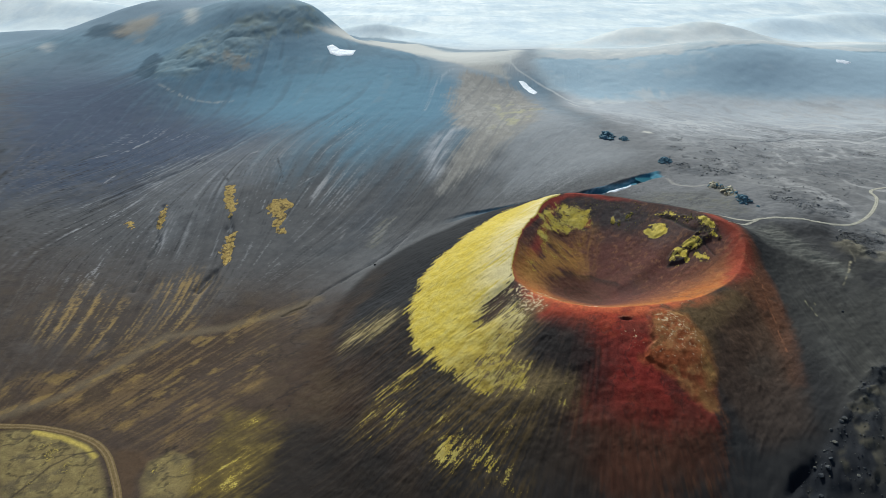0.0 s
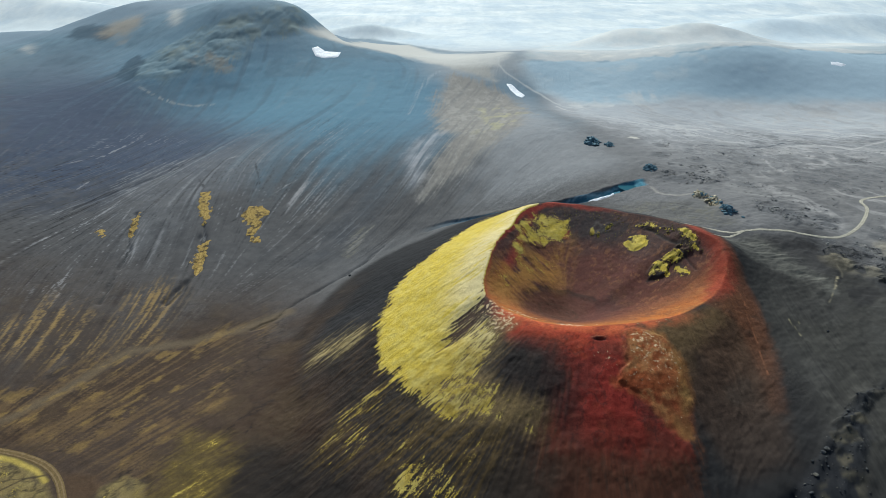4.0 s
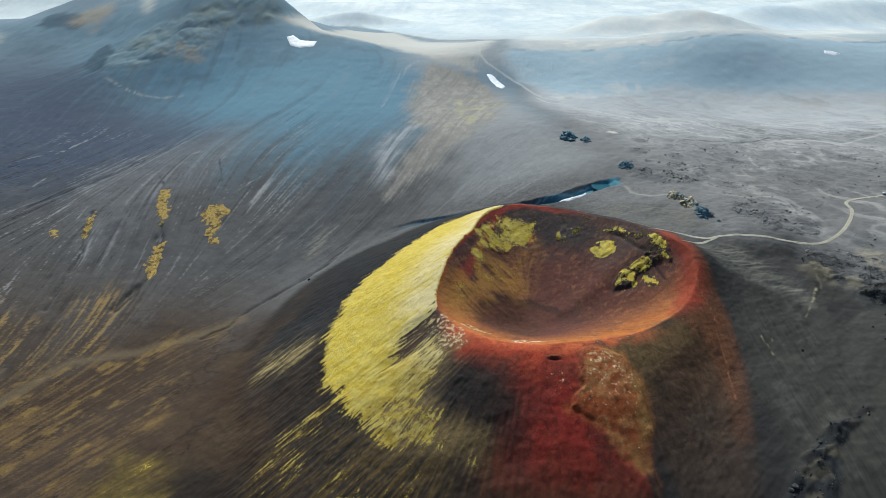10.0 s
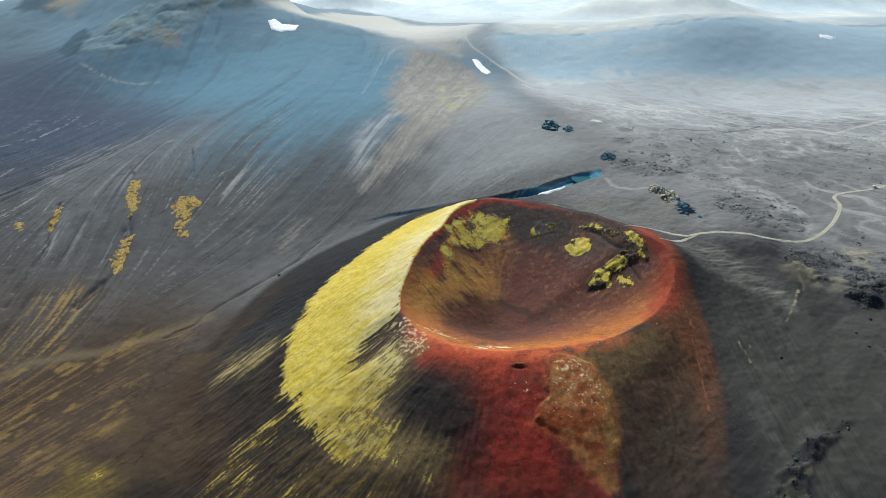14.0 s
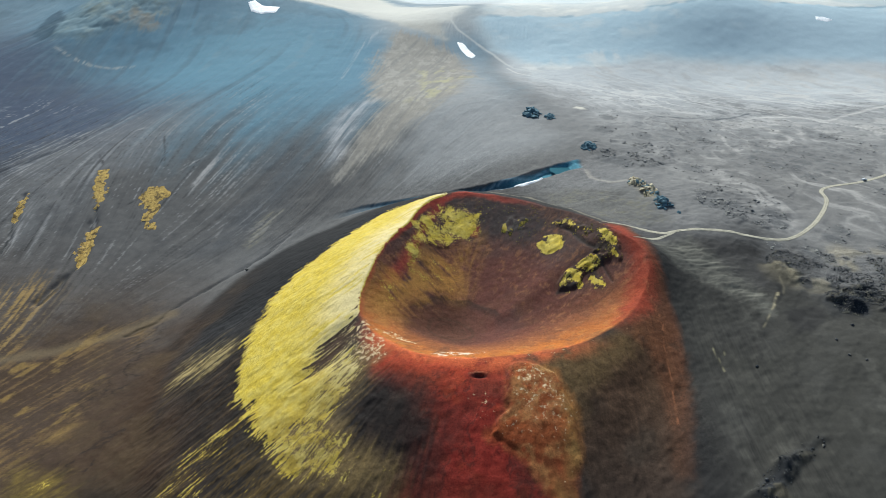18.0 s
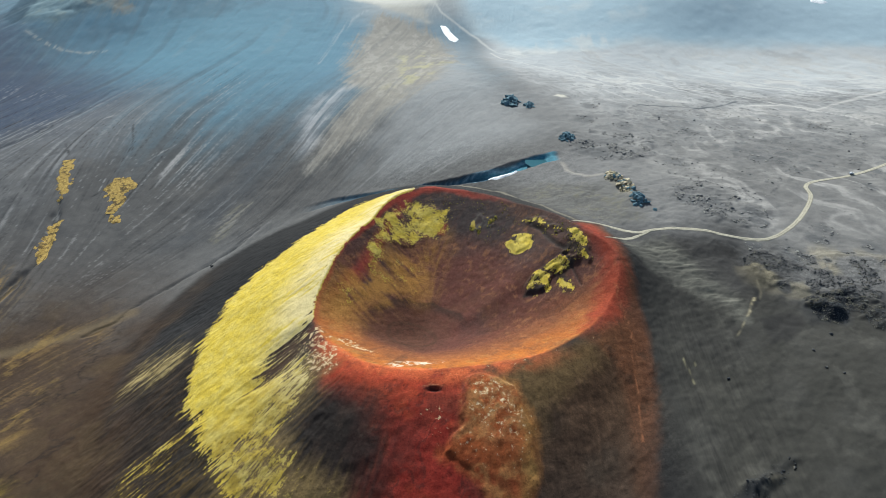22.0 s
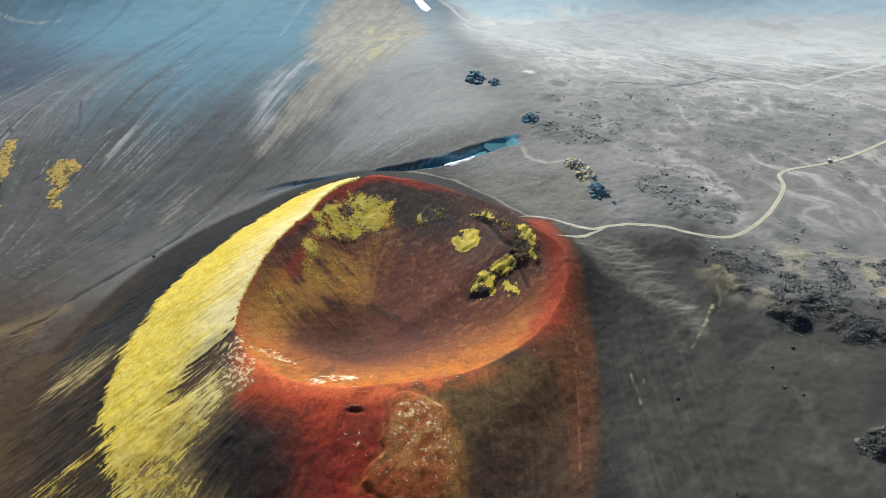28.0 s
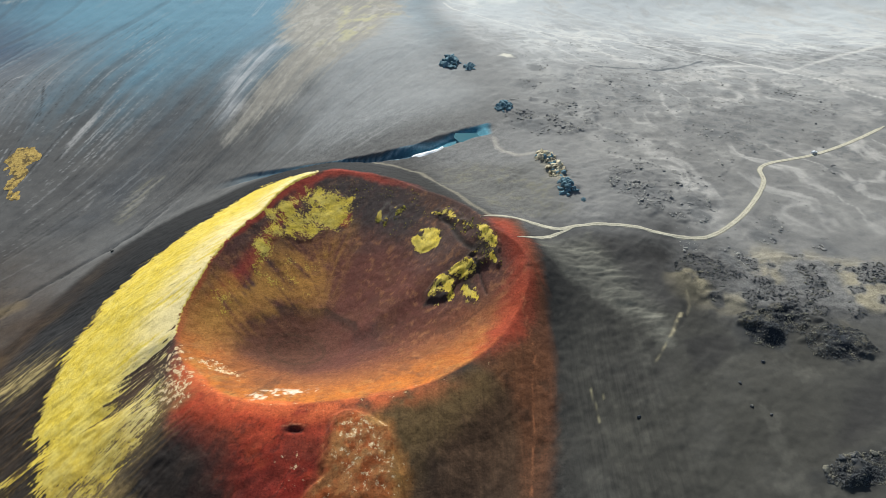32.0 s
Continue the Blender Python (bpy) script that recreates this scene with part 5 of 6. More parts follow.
north_rim = step(0.955, 0.99, ring) * step(1.035, 1.0, ring) * step(0.2, 0.7, np.cos(TH_C - 2.3))
lay(north_rim, (0.3, 0.045, 0.028), 0.85)
lay(patch("red_nw", 4, 1, 4) + patch("red_bit", 2, 0, 2), (0.3, 0.04, 0.028), 0.7)
lay(patch("salt_s", 2.2, 0, 2.5) * step(0.0, 0.3, fractal(X, Y, 2.6, 4, 95, 0.7)), (0.72, 0.6, 0.46), 0.85)
SALT = np.maximum.reduce([0.6 * patch("salt_w", 7, 4, 5), 0.52 * patch("rust_block", 6, 0, 6) * (0.45 + 0.55 * step(400, 446, Y)), 0.34 * patch("mottle", 6, 0, 5), 0.66 * patch("salt_in", 6, 0, 4), 0.3 * step(0.96, 1.0, ring) * step(1.1, 1.03, ring) * south])
# shadow in the small hollow painted near black, with a pale lip above
pit = 0.5 * fractal(X, Y, 5, 3, 12, 0.65) + 0.35 * value(X, Y, 1.6, 13) + np.hypot((X - PLAN["cave"][0][0]) / 4.2, (Y - PLAN["cave"][0][1] + 0.6) / 1.7)
lay(step(1.2, 0.5, pit), (0.05, 0.014, 0.012), 0.8)
lay(step(0.35, 0.0, np.abs(pit - 1.35)) * step(0.0, 2.0, Y - PLAN["cave"][0][1]), (0.5, 0.26, 0.14), 0.4)
# the bowl's floor, dark below the steep north-west scree; scarp shade painted along that edge
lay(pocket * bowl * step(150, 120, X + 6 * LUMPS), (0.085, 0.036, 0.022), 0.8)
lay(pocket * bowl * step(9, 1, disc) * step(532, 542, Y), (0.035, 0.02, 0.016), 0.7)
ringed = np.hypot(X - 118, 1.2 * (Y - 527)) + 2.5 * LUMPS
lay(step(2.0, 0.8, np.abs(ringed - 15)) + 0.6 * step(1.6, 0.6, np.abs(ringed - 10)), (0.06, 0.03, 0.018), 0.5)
# roadside ground in the south-west, trail and track margins
brown = step(100, -120, X + 0.35 * (Y - 500) + 70 * LUMPS) * step(830, 650, Y + 0.3 * X + 100) * (1 - 0.5 * step(20, 120, S_MOUNT))
brown *= 1 - flank * rise
lay(brown, (0.048, 0.0268, 0.0138), 0.9)
lay(brown * step(0.2, 1.1, STREAK), (0.075, 0.053, 0.027), 0.3)
lay(brown * step(0.3, 1.1, -STREAK), (0.02, 0.0155, 0.012), 0.3)
fold = fractal(X + 8 * LUMPS, Y, 26, 5, 35, 0.6)
lay(brown * step(0.0, 0.45, fold), (0.075, 0.05, 0.026), 0.5)
# creases drawn flat, their shade as dark lines between the folds
lay(brown * step(0.09, 0.02, np.abs(fold)) * step(-0.3, 0.3, LUMPS), (0.014, 0.011, 0.009), 0.7)
# dark layer for the shade low on the west flank
lay(patch("west_shade", 26, 5, 16), (0.012, 0.0098, 0.0085), 0.85)
lay(patch("west_shade", 22, 5, 16) * step(0.2, 1.1, STREAK), (0.032, 0.022, 0.014), 0.4)
lay(patch("ochre_floor", 25, 10, 20) * step(-0.3, 0.7, RILLS + LUMPS), (0.14, 0.087, 0.037), 0.7)
for name in ("ochre_fan", "ochre_fan_b"):
    lay(patch(name, 18, 0, 12) * step(0.0, 0.9, RILLS + 0.5 * STREAK), (0.3, 0.195, 0.065), 0.75)
lay(stripe("valley_path", 6.0, 5.0), (0.14, 0.105, 0.062), 0.7)
lay(patch("dirt_apron", 5, 0, 5), (0.075, 0.045, 0.024), 0.9)
for name in ("moss_camp", "moss_camp_b"):
    lay(patch(name, 4, 0, 5), (0.2, 0.15, 0.058), 0.9)
    lay(patch(name, 4, 0, 5) * step(0.0, 0.5, fractal(X, Y, 5, 5, 53, 0.7)), (0.3, 0.24, 0.09), 0.5)
    lay(patch(name, 4, 0, 5) * step(0.12, 0.03, np.abs(fractal(X, Y, 16, 4, 52, 0.6))), (0.045, 0.035, 0.02), 0.75)
    lay(patch(name, 4, 0, 5) * step(0.05, 0.5, fractal(X, Y, 13, 5, 59, 0.6)), (0.09, 0.07, 0.04), 0.7)
lay(stripe("camp_rim", 2.0, 1.6), (0.5, 0.38, 0.08), 0.8)
for name in ("crack_a", "crack_b"):
    lay(stripe(name, 1.1, 1.0), (0.035, 0.025, 0.018), 0.85)
lay(patch("apron_n", 12, 0, 8), (0.1, 0.097, 0.09), 0.75)
lay(patch("apron_n", 12, 0, 8) * step(0.05, 0.45, fractal(X, Y, 5, 5, 68, 0.7)), (0.15, 0.14, 0.1), 0.5)
for name in ("grass_a", "grass_b"):
    lay(stripe(name, 0.25, 0.8) * step(-0.3, 0.5, value(X, 0.6 * Y, 2.2, 69)), (0.36, 0.32, 0.19), 0.6)
lay(stripe("trail", 0.4, 0.8) * (0.6 + 0.6 * value(X, Y, 9, 73)), (0.3, 0.26, 0.17), 0.4)
lay(stripe("trail_bank", 0.9, 0.9), (0.02, 0.02, 0.02), 0.85)
lay(stripe("road_n", 1.8, 2.0), (0.48, 0.48, 0.46), 0.6)
lay(patch("pale_ledge", 2, 0, 3), (0.55, 0.52, 0.45), 0.8)
lay(stripe("road_plain", 1.3, 1.2), (0.52, 0.5, 0.47), 0.6)
lay(stripe("road_far", 2.5, 3.0), (0.5, 0.48, 0.455), 0.5)
lay(stripe("brook", 1.6, 1.6), (0.05, 0.06, 0.072), 0.8)
lay(stripe("path_n", 1.5, 1.2), (0.2, 0.18, 0.14), 0.7)
lay(0.7 * stripe("foot_rim", 0.25, 0.5) * step(-0.8, 0.0, value(X, Y, 5, 72)), (0.42, 0.16, 0.07), 0.65)
lay(stripe("trail_low", 0.5, 0.9) * step(-0.6, 0.5, value(X, Y, 3, 15)), (0.44, 0.38, 0.24), 0.7)
clod = fractal(X, Y, 9, 4, 97)
for name in ("lava_e", "lava_n", "lava_m", "lava_far"):
    lay(patch(name, 6, 0, 10) * step(-0.05, 0.3, clod), (0.085, 0.084, 0.084), 0.5 if name == "lava_e" else 0.3)
# shade inside the hollow put into the soil as near black
lay(patch("black_hollow", 3, 0, 5), (0.008, 0.009, 0.012), 0.9)
for name in ("crest_f", "crest_f_b", "crest_d"):
    lay(stripe(name, 1.4, 2.2), (0.026, 0.027, 0.029), 0.35)
crag = stripe("rockB", 4.0, 4.5)
lay(crag * step(610, 640, Y), (0.3, 0.255, 0.165), 0.8)
lay(crag * step(0.0, 0.3, clod + 0.4 * specks), (0.04, 0.045, 0.05), 0.75)
for x, y, r in STONY:
    lay(step(1.3, 0.3, np.hypot(X - x, 0.75 * (Y - y)) / r + 0.5 * clod), (0.085, 0.088, 0.093), 0.6)
for name in ("mound_a", "mound_b", "mound_c", "mound_d", "mound_e", "mound_f"):
    lay(patch(name, 5, 0, 10), (0.017, 0.02, 0.026), 0.5 if name in ("mound_d", "mound_f") else 0.92)
    lay(patch(name, 8, 0, 8) * step(0.15, 0.5, -clod) * step(2, 12, Y - min(p[1] for p in PLAN[name])), (0.14, 0.12, 0.075), 0.5)
# gully beds darkened along their lines, shade put into the soil
for name in ("gully_a", "gully_b", "gully_c"):
    lay(stripe(name, 1.1, 1.6) * step(-0.5, 0.2, LUMPS + STREAK), (0.018, 0.022, 0.025), 0.85)
lay(step(0.0, 0.6, value(X, Y, 22, 99)) * patch("lava_e", 16, 0, 10) * step(0.15, -0.25, clod), (0.3, 0.26, 0.17), 0.65)
# ravine walls: their blue shade put into the soil, teal towards the pool
off_ravine = local(lambda x, y, o: along(x, y, o)[0], RAVINE, 30, 1e3)
half = 10.5 - 5.5 * step(205, 105, X)
lay(step(1.05, 0.85, (off_ravine + 1.5 * LUMPS) / half) * step(242, 236, X) * step(-10, 60, X), (0.05, 0.1, 0.14), 0.92)
lay(step(1.0, 0.8, (off_ravine + 1.5 * LUMPS) / half) * step(242, 236, X) * step(150, 205, X + 10 * LUMPS), (0.07, 0.22, 0.29), 0.85)
lay(step(0.1, 0.03, np.abs((off_ravine + 1.2 * LUMPS) / half - 0.78)) * step(60, 120, X) * step(230, 215, X), (0.26, 0.34, 0.38), 0.6)
lay(stripe("ridge_line", 1.6, 2.0), (0.3, 0.28, 0.25), 0.7)

MOSS = np.zeros(X.shape)
OLIVE = np.zeros(X.shape)


def grow(amount, olive):
    a = np.clip(amount, 0, 1)
    MOSS[:] = np.maximum(MOSS, a)
    OLIVE[:] = OLIVE * (1 - a) + olive * a


for name, much in (("moss_lower", 0.37), ("moss_lower_b", 0.5), ("moss_lower_c", 0.22)):
    grow(patch(name, 12, 5, 9) * (much + 0.12 * STREAK + 0.12 * FRAY) * (0.95 + 0.7 * fractal(X, Y, 15, 4, 57)), 0.92)
    lay(patch(name, 14, 9, 8) * step(-0.8, 0.8, FRAY + STREAK), (0.1, 0.064, 0.021), 0.7)
tufted = fractal(X, Y, 13, 5, 36, 0.65)
lay(patch("moss_skirt", 14, 4, 14), (0.1, 0.07, 0.021), 0.65)
lay(patch("moss_skirt", 14, 4, 14) * step(-0.3, 0.6, tufted + 0.3 * STREAK), (0.2, 0.14, 0.028), 0.6)
grow(patch("moss_skirt", 16, 4, 14) * (0.2 + 0.5 * tufted + 0.12 * STREAK), 0.7)
grow(patch("moss_camp", 6, 0, 6) * (0.2 + 0.6 * fractal(X, Y, 20, 6, 55, 0.65)), 0.75)
grow(patch("moss_camp_b", 6, 0, 8) * (0.2 + 0.6 * fractal(X, Y, 14, 6, 56, 0.65)), 0.75)
lay(patch("ochre_floor", 20, 6, 14) * step(0.15, 0.5, fractal(0.8 * X - 0.6 * Y, 0.4 * (0.6 * X + 0.8 * Y), 9, 5, 37, 0.62) + 0.3 * LUMPS), (0.26, 0.168, 0.05), 0.55)
lay(patch("olive_w", 10, 4, 6), (0.17, 0.118, 0.05), 0.85)
lay(patch("olive_w", 10, 4, 6) * step(0.0, 0.4, fractal(X, Y, 6, 5, 48, 0.65)), (0.08, 0.055, 0.03), 0.6)
grow(patch("olive_w", 12, 4, 8) * (0.6 + 0.7 * fractal(X, Y, 12, 5, 47, 0.6)), 0.5)
grow(patch("moss_west", 6, 6, 8, 0.45 * STREAK + 0.75 * FRAY) * (0.92 + 0.2 * step(-0.9, 0.4, FRAY)) * (1 - 0.25 * step(0.15, 0.5, fractal(X, Y, 14, 5, 50, 0.6))) * step(0.975, 1.0, F_C), 0.0)
lower = step(520, 425, Y - 0.5 * (X - 30)) * patch("moss_west", 6, 3, 5)
OLIVE[:] = np.maximum(OLIVE, lower * step(-0.8, 0.4, LUMPS + 0.3) * 0.85)
gap = patch("moss_gap", 9, 6, 5)
lay(gap, (0.085, 0.05, 0.03), 0.85)
lay(gap * step(0.1, 0.9, STREAK), (0.03, 0.022, 0.018), 0.7)
MOSS *= 1 - gap * (0.72 + 0.25 * step(-0.6, 0.6, -STREAK))
MOSS *= 1 - patch("olive_w", 12, 3, 8) * (0.38 + 0.5 * fractal(X, Y, 8, 5, 38, 0.65))
OLIVE[:] = np.maximum(OLIVE, 0.62 * patch("olive_w", 12, 3, 8))
MOSS *= 1 - 0.15 * lower * step(-0.1, 0.5, fractal(X, Y, 9, 3, 77))
MOSS *= 1 - 0.6 * patch("salt_w", 6, 2, 4)
CREAM = 0.85 * step(48, 6, R_C - R_C / np.maximum(F_C, 0.01)) * step(-0.9, 0.4, STREAK + LUMPS) * (F_C >= 1)
lay(patch("beige_tuft", 16, 7, 6) * step(-1.1, 0.6, STREAK), (0.3, 0.22, 0.085), 0.75)
lay(patch("beige_tuft", 8, 8, 5) * step(-0.4, 0.8, STREAK), (0.4, 0.32, 0.15), 0.6)
grow(patch("bowl_moss", 10, 0, 11) * (0.6 + 0.8 * fractal(X, Y, 9, 6, 43, 0.72)), 0.12)
lay(patch("bowl_olive", 17, 2, 9) * step(-0.7, 0.4, fractal(X, Y, 12, 4, 44) + 0.4 * STREAK), (0.4, 0.2, 0.045), 0.8)
grow(patch("bowl_olive", 10, 2, 8) * (0.26 + 0.35 * fractal(X, Y, 7, 5, 44, 0.65)), 0.5)
cracks = step(0.03, 0.16, np.abs(fractal(X, Y, 7, 4, 46, 0.65))) * step(0.02, 0.14, np.abs(fractal(0.6 * X - 0.8 * Y, 0.3 * (0.8 * X + 0.6 * Y), 3.2, 3, 45, 0.6)))
tufts = fractal(0.8 * X + 0.6 * Y, 0.3 * (0.8 * Y - 0.6 * X), 2.6, 3, 16, 0.6)
for name in ("hump_a", "hump_b", "hump_c", "hump_e", "hump_f"):
    lay(patch(name, 3, 1, 3), (0.035, 0.03, 0.024), 0.75)
    grow(patch(name, 3.2, 0, 4.5) * (0.58 + 0.4 * cracks + 0.35 * fractal(X, Y, 3, 3, 70, 0.7)) * (0.85 + 0.9 * tufts) * (1.15 + 0.5 * fractal(X, Y, 9, 3, 49)), 0.0)
# shade on the hummock's steep south-west end, put into soil and moss
dark_end = 0.75 * patch("hump_dark", 1.2, 0, 2) * step(545, 540, Y)
lay(dark_end, (0.02, 0.02, 0.022), 0.9)
MOSS *= 1 - 0.9 * dark_end
for name, w in (("arc_a", 1.3), ("arc_b", 0.5)):
    dip = stripe(name, w, 0.8)
    lay(dip, (0.03, 0.025, 0.023), 0.85)
    MOSS *= 1 - 0.85 * dip
grow(patch("hump_d", 3, 0, 4) * (0.25 + 0.9 * fractal(X, Y, 4, 3, 29, 0.7)), 0.75)
lay(patch("hump_d", 3, 0, 4) * step(0.0, 0.3, fractal(X, Y, 3, 3, 28, 0.7)), (0.1, 0.095, 0.085), 0.6)

# lines of fall as coordinates: across and along, fanning out from the crater
FAN_U, FAN_V = TH_C * 130.0, R_C
GRAIN = 1 - 0.75 * step(750, 1150, np.hypot(X - 100, Y))
FANNED = flank * (0.4 + 0.8 * np.maximum(step(30, -20, X), patch("moss_west", 20, 0, 0))) * (1 - 0.6 * red)

COARSE = 0.25 + 0.75 * np.maximum.reduce([bowl, step(2.4, 2.0, F_C) * step(262, 248, X), patch("lava_e", 10, 0, 8), patch("moss_camp", 5, 0, 4), 0.6 * brown])
COMBED = np.clip(0.9 * east * step(320, 280, X) + 0.2 * east + 0.7 * patch("brown_se", 8, 0, 0), 0, 1) * step(545, 500, Y)
FAR = step(1450, 2100, np.hypot(X, Y)) * (1 - 0.7 * on_mount)

# normals of the whole sheet, so that the landforms meet without a seam
NY, NX = np.gradient(Z, YS, XS)
NORMALS = np.stack([-NX, -NY, np.ones_like(Z)], -1)
NORMALS /= np.linalg.norm(NORMALS, axis=-1, keepdims=True)


def sheet_mesh(name, faces_in):
    """The part of the sheet whose cells are marked, as one mesh."""
    ny, nx = X.shape
    index = np.arange(ny * nx).reshape(ny, nx)
    j, i = np.nonzero(faces_in)
    quads = np.stack([index[j, i], index[j, i + 1], index[j + 1, i + 1], index[j + 1, i]], -1)
    used, inverse = np.unique(quads, return_inverse=True)
    quads = inverse.reshape(-1, 4)
    me = bpy.data.meshes.new(name)
    me.vertices.add(len(used))
    me.vertices.foreach_set("co", np.stack([X.ravel()[used], Y.ravel()[used], Z.ravel()[used]], -1).astype(np.float32).ravel())
    me.loops.add(quads.size)
    me.loops.foreach_set("vertex_index", quads.astype(np.int32).ravel())
    me.polygons.add(len(quads))
    me.polygons.foreach_set("loop_start", np.arange(0, quads.size, 4, dtype=np.int32))
    me.polygons.foreach_set("use_smooth", np.ones(len(quads), bool))
    me.update()
    colour = me.attributes.new("soil", "FLOAT_COLOR", "POINT")
    colour.data.foreach_set("color", np.concatenate([SOIL.reshape(-1, 3)[used], np.ones((len(used), 1))], -1).astype(np.float32).ravel())
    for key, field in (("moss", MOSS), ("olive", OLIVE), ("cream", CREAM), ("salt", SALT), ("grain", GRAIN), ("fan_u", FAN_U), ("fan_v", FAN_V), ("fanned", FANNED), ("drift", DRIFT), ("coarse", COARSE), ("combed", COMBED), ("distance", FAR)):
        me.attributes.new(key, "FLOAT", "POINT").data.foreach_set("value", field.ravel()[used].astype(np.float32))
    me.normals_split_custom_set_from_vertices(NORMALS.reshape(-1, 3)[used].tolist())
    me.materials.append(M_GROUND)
    return me


def mid(a):
    return 0.25 * (a[:-1, :-1] + a[1:, :-1] + a[:-1, 1:] + a[1:, 1:])


in_bowl = mid(F_C) < 1.0
on_cone = (mid(OUT - base_land(X, Y)) > 2.0) & ~in_bowl & (mid(R_C) < 330)
mossy = on_cone & (mid(patch("moss_west", 2, 0, 0)) > 0.5)
scoria = on_cone & ~mossy & (mid(red) > 0.5) & (mid(Y) > 380)
on_mountain = (mid(S_MOUNT) > 0) & ~on_cone & ~in_bowl & (mid(Y) < 2300)
summit = on_mountain & (mid(patch("cap", 2, 0, 0)) > 0.5)
on_long_hill = (mid(S_HILL) > 0) & ~on_mountain
rest = ~(in_bowl | on_cone | on_mountain | on_long_hill)


def landform(name, label, category, at, pieces):
    """A thing whose parts are pieces of the sheet."""
    thing = tagged(new(name), label, category)
    thing.location = at
    for piece, cells, said in pieces:
        ob = tagged(new(piece, sheet_mesh(piece, cells)), said)
        ob.parent = thing
        ob.matrix_parent_inverse = Matrix.Translation(-Vector(at))


tagged(new("ground", sheet_mesh("ground", rest)), "grey volcanic ash plain with pale dust drifts and painted far haze", "ground", kind="structure")
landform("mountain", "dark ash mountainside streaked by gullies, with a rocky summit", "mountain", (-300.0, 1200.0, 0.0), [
    ("ash_slope", on_mountain & ~summit, "long ash slope with pale streaks, blued higher up by painted haze"), ("summit_cap", summit, "green-brown rocky cap, its colours blued by painted haze")])
tagged(new("long_hill", sheet_mesh("long_hill", on_long_hill)), "low hill with a scarp across the plain, pale and blue with painted haze", "hill")
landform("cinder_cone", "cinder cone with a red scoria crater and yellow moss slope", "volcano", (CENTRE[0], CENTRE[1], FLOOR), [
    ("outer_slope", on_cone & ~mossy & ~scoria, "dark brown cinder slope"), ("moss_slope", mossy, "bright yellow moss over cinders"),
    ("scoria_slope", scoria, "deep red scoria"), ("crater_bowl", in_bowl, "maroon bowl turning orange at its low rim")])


# ---- things on the ground ----
def put_mesh(name, verts, faces, mat, smooth=True):
    me = bpy.data.meshes.new(name)
    me.from_pydata([tuple(v) for v in verts], [], faces)
    me.polygons.foreach_set("use_smooth", [smooth] * len(faces))
    me.materials.append(mat)
    me.update()
    return me


def draped(name, outline, cell, lift, mat, soft=2.0, wander=1.0, seed=0):
    """A cover of some thickness that lies on the ground within an outline and sinks into it at the edge."""
    ox, oy = [p[0] for p in outline], [p[1] for p in outline]
    gx, gy = np.meshgrid(np.arange(min(ox) - 3 * cell, max(ox) + 3 * cell, cell), np.arange(min(oy) - 3 * cell, max(oy) + 3 * cell, cell))
    s = inside(gx, gy, outline) + wander * fractal(gx, gy, cell * 8, 5, seed + 3, 0.6)
    g = surface(gx, gy)
    z = g + lift * (1.3 * step(-soft, soft, s) - 0.3) * (0.85 + 0.3 * value(gx, gy, cell * 3, seed))
    keep = s > -soft
    ny, nx = gx.shape
    idx = np.arange(ny * nx).reshape(ny, nx)
    cells = keep[:-1, :-1] | keep[1:, :-1] | keep[:-1, 1:] | keep[1:, 1:]
    j, i = np.nonzero(cells)
    quads = np.stack([idx[j, i], idx[j, i + 1], idx[j + 1, i + 1], idx[j + 1, i]], -1)
    used, inv = np.unique(quads, return_inverse=True)
    verts = np.stack([gx.ravel()[used], gy.ravel()[used], z.ravel()[used]], -1)
    return new(name, put_mesh(name, verts.tolist(), inv.reshape(-1, 4).tolist(), mat))


for key, label in (("snow_a", "white snow patch lying in a hollow under the summit"), ("snow_b", "long narrow white snow strip on a brown ridge"), ("snow_c", "small white snow patch on the far hill"), ("snow_d", "thin white snow strip along the ravine edge")):
    tagged(draped("snow_patch", PLAN[key], 1.5 if key != "snow_d" else 0.8, 1.0, M_SNOW, 2.0 if key != "snow_d" else 1.0, 1.0 if key != "snow_d" else 0.5, 7), label, "snow")
for key in ("ochre_a", "ochre_a2", "ochre_b", "ochre_c", "ochre_d", "ochre_e"):
    tagged(draped("moss_patch", PLAN[key], 0.7, 0.3, M_OCHRE, 0.6, 7.0, 11), "ochre yellow moss patch in a gully on dark ash", "moss", "ochre moss patches", "stuff")


# tracks
def smooth_line(points, gap):
    """Points every gap metres along a smooth line through the points."""
    p = np.array([points[0], *points, points[-1]], float)
    out = []
    for a, b, c, d in zip(p[:-3], p[1:-2], p[2:-1], p[3:]):
        for u in np.linspace(0, 1, max(2, int(np.hypot(*(c - b)) / gap) + 1))[:-1]:
            out.append(b + 0.5 * u * (c - a + u * (2 * a - 5 * b + 4 * c - d + u * (3 * (b - c) + d - a))))
    return np.array(out + [p[-2]])


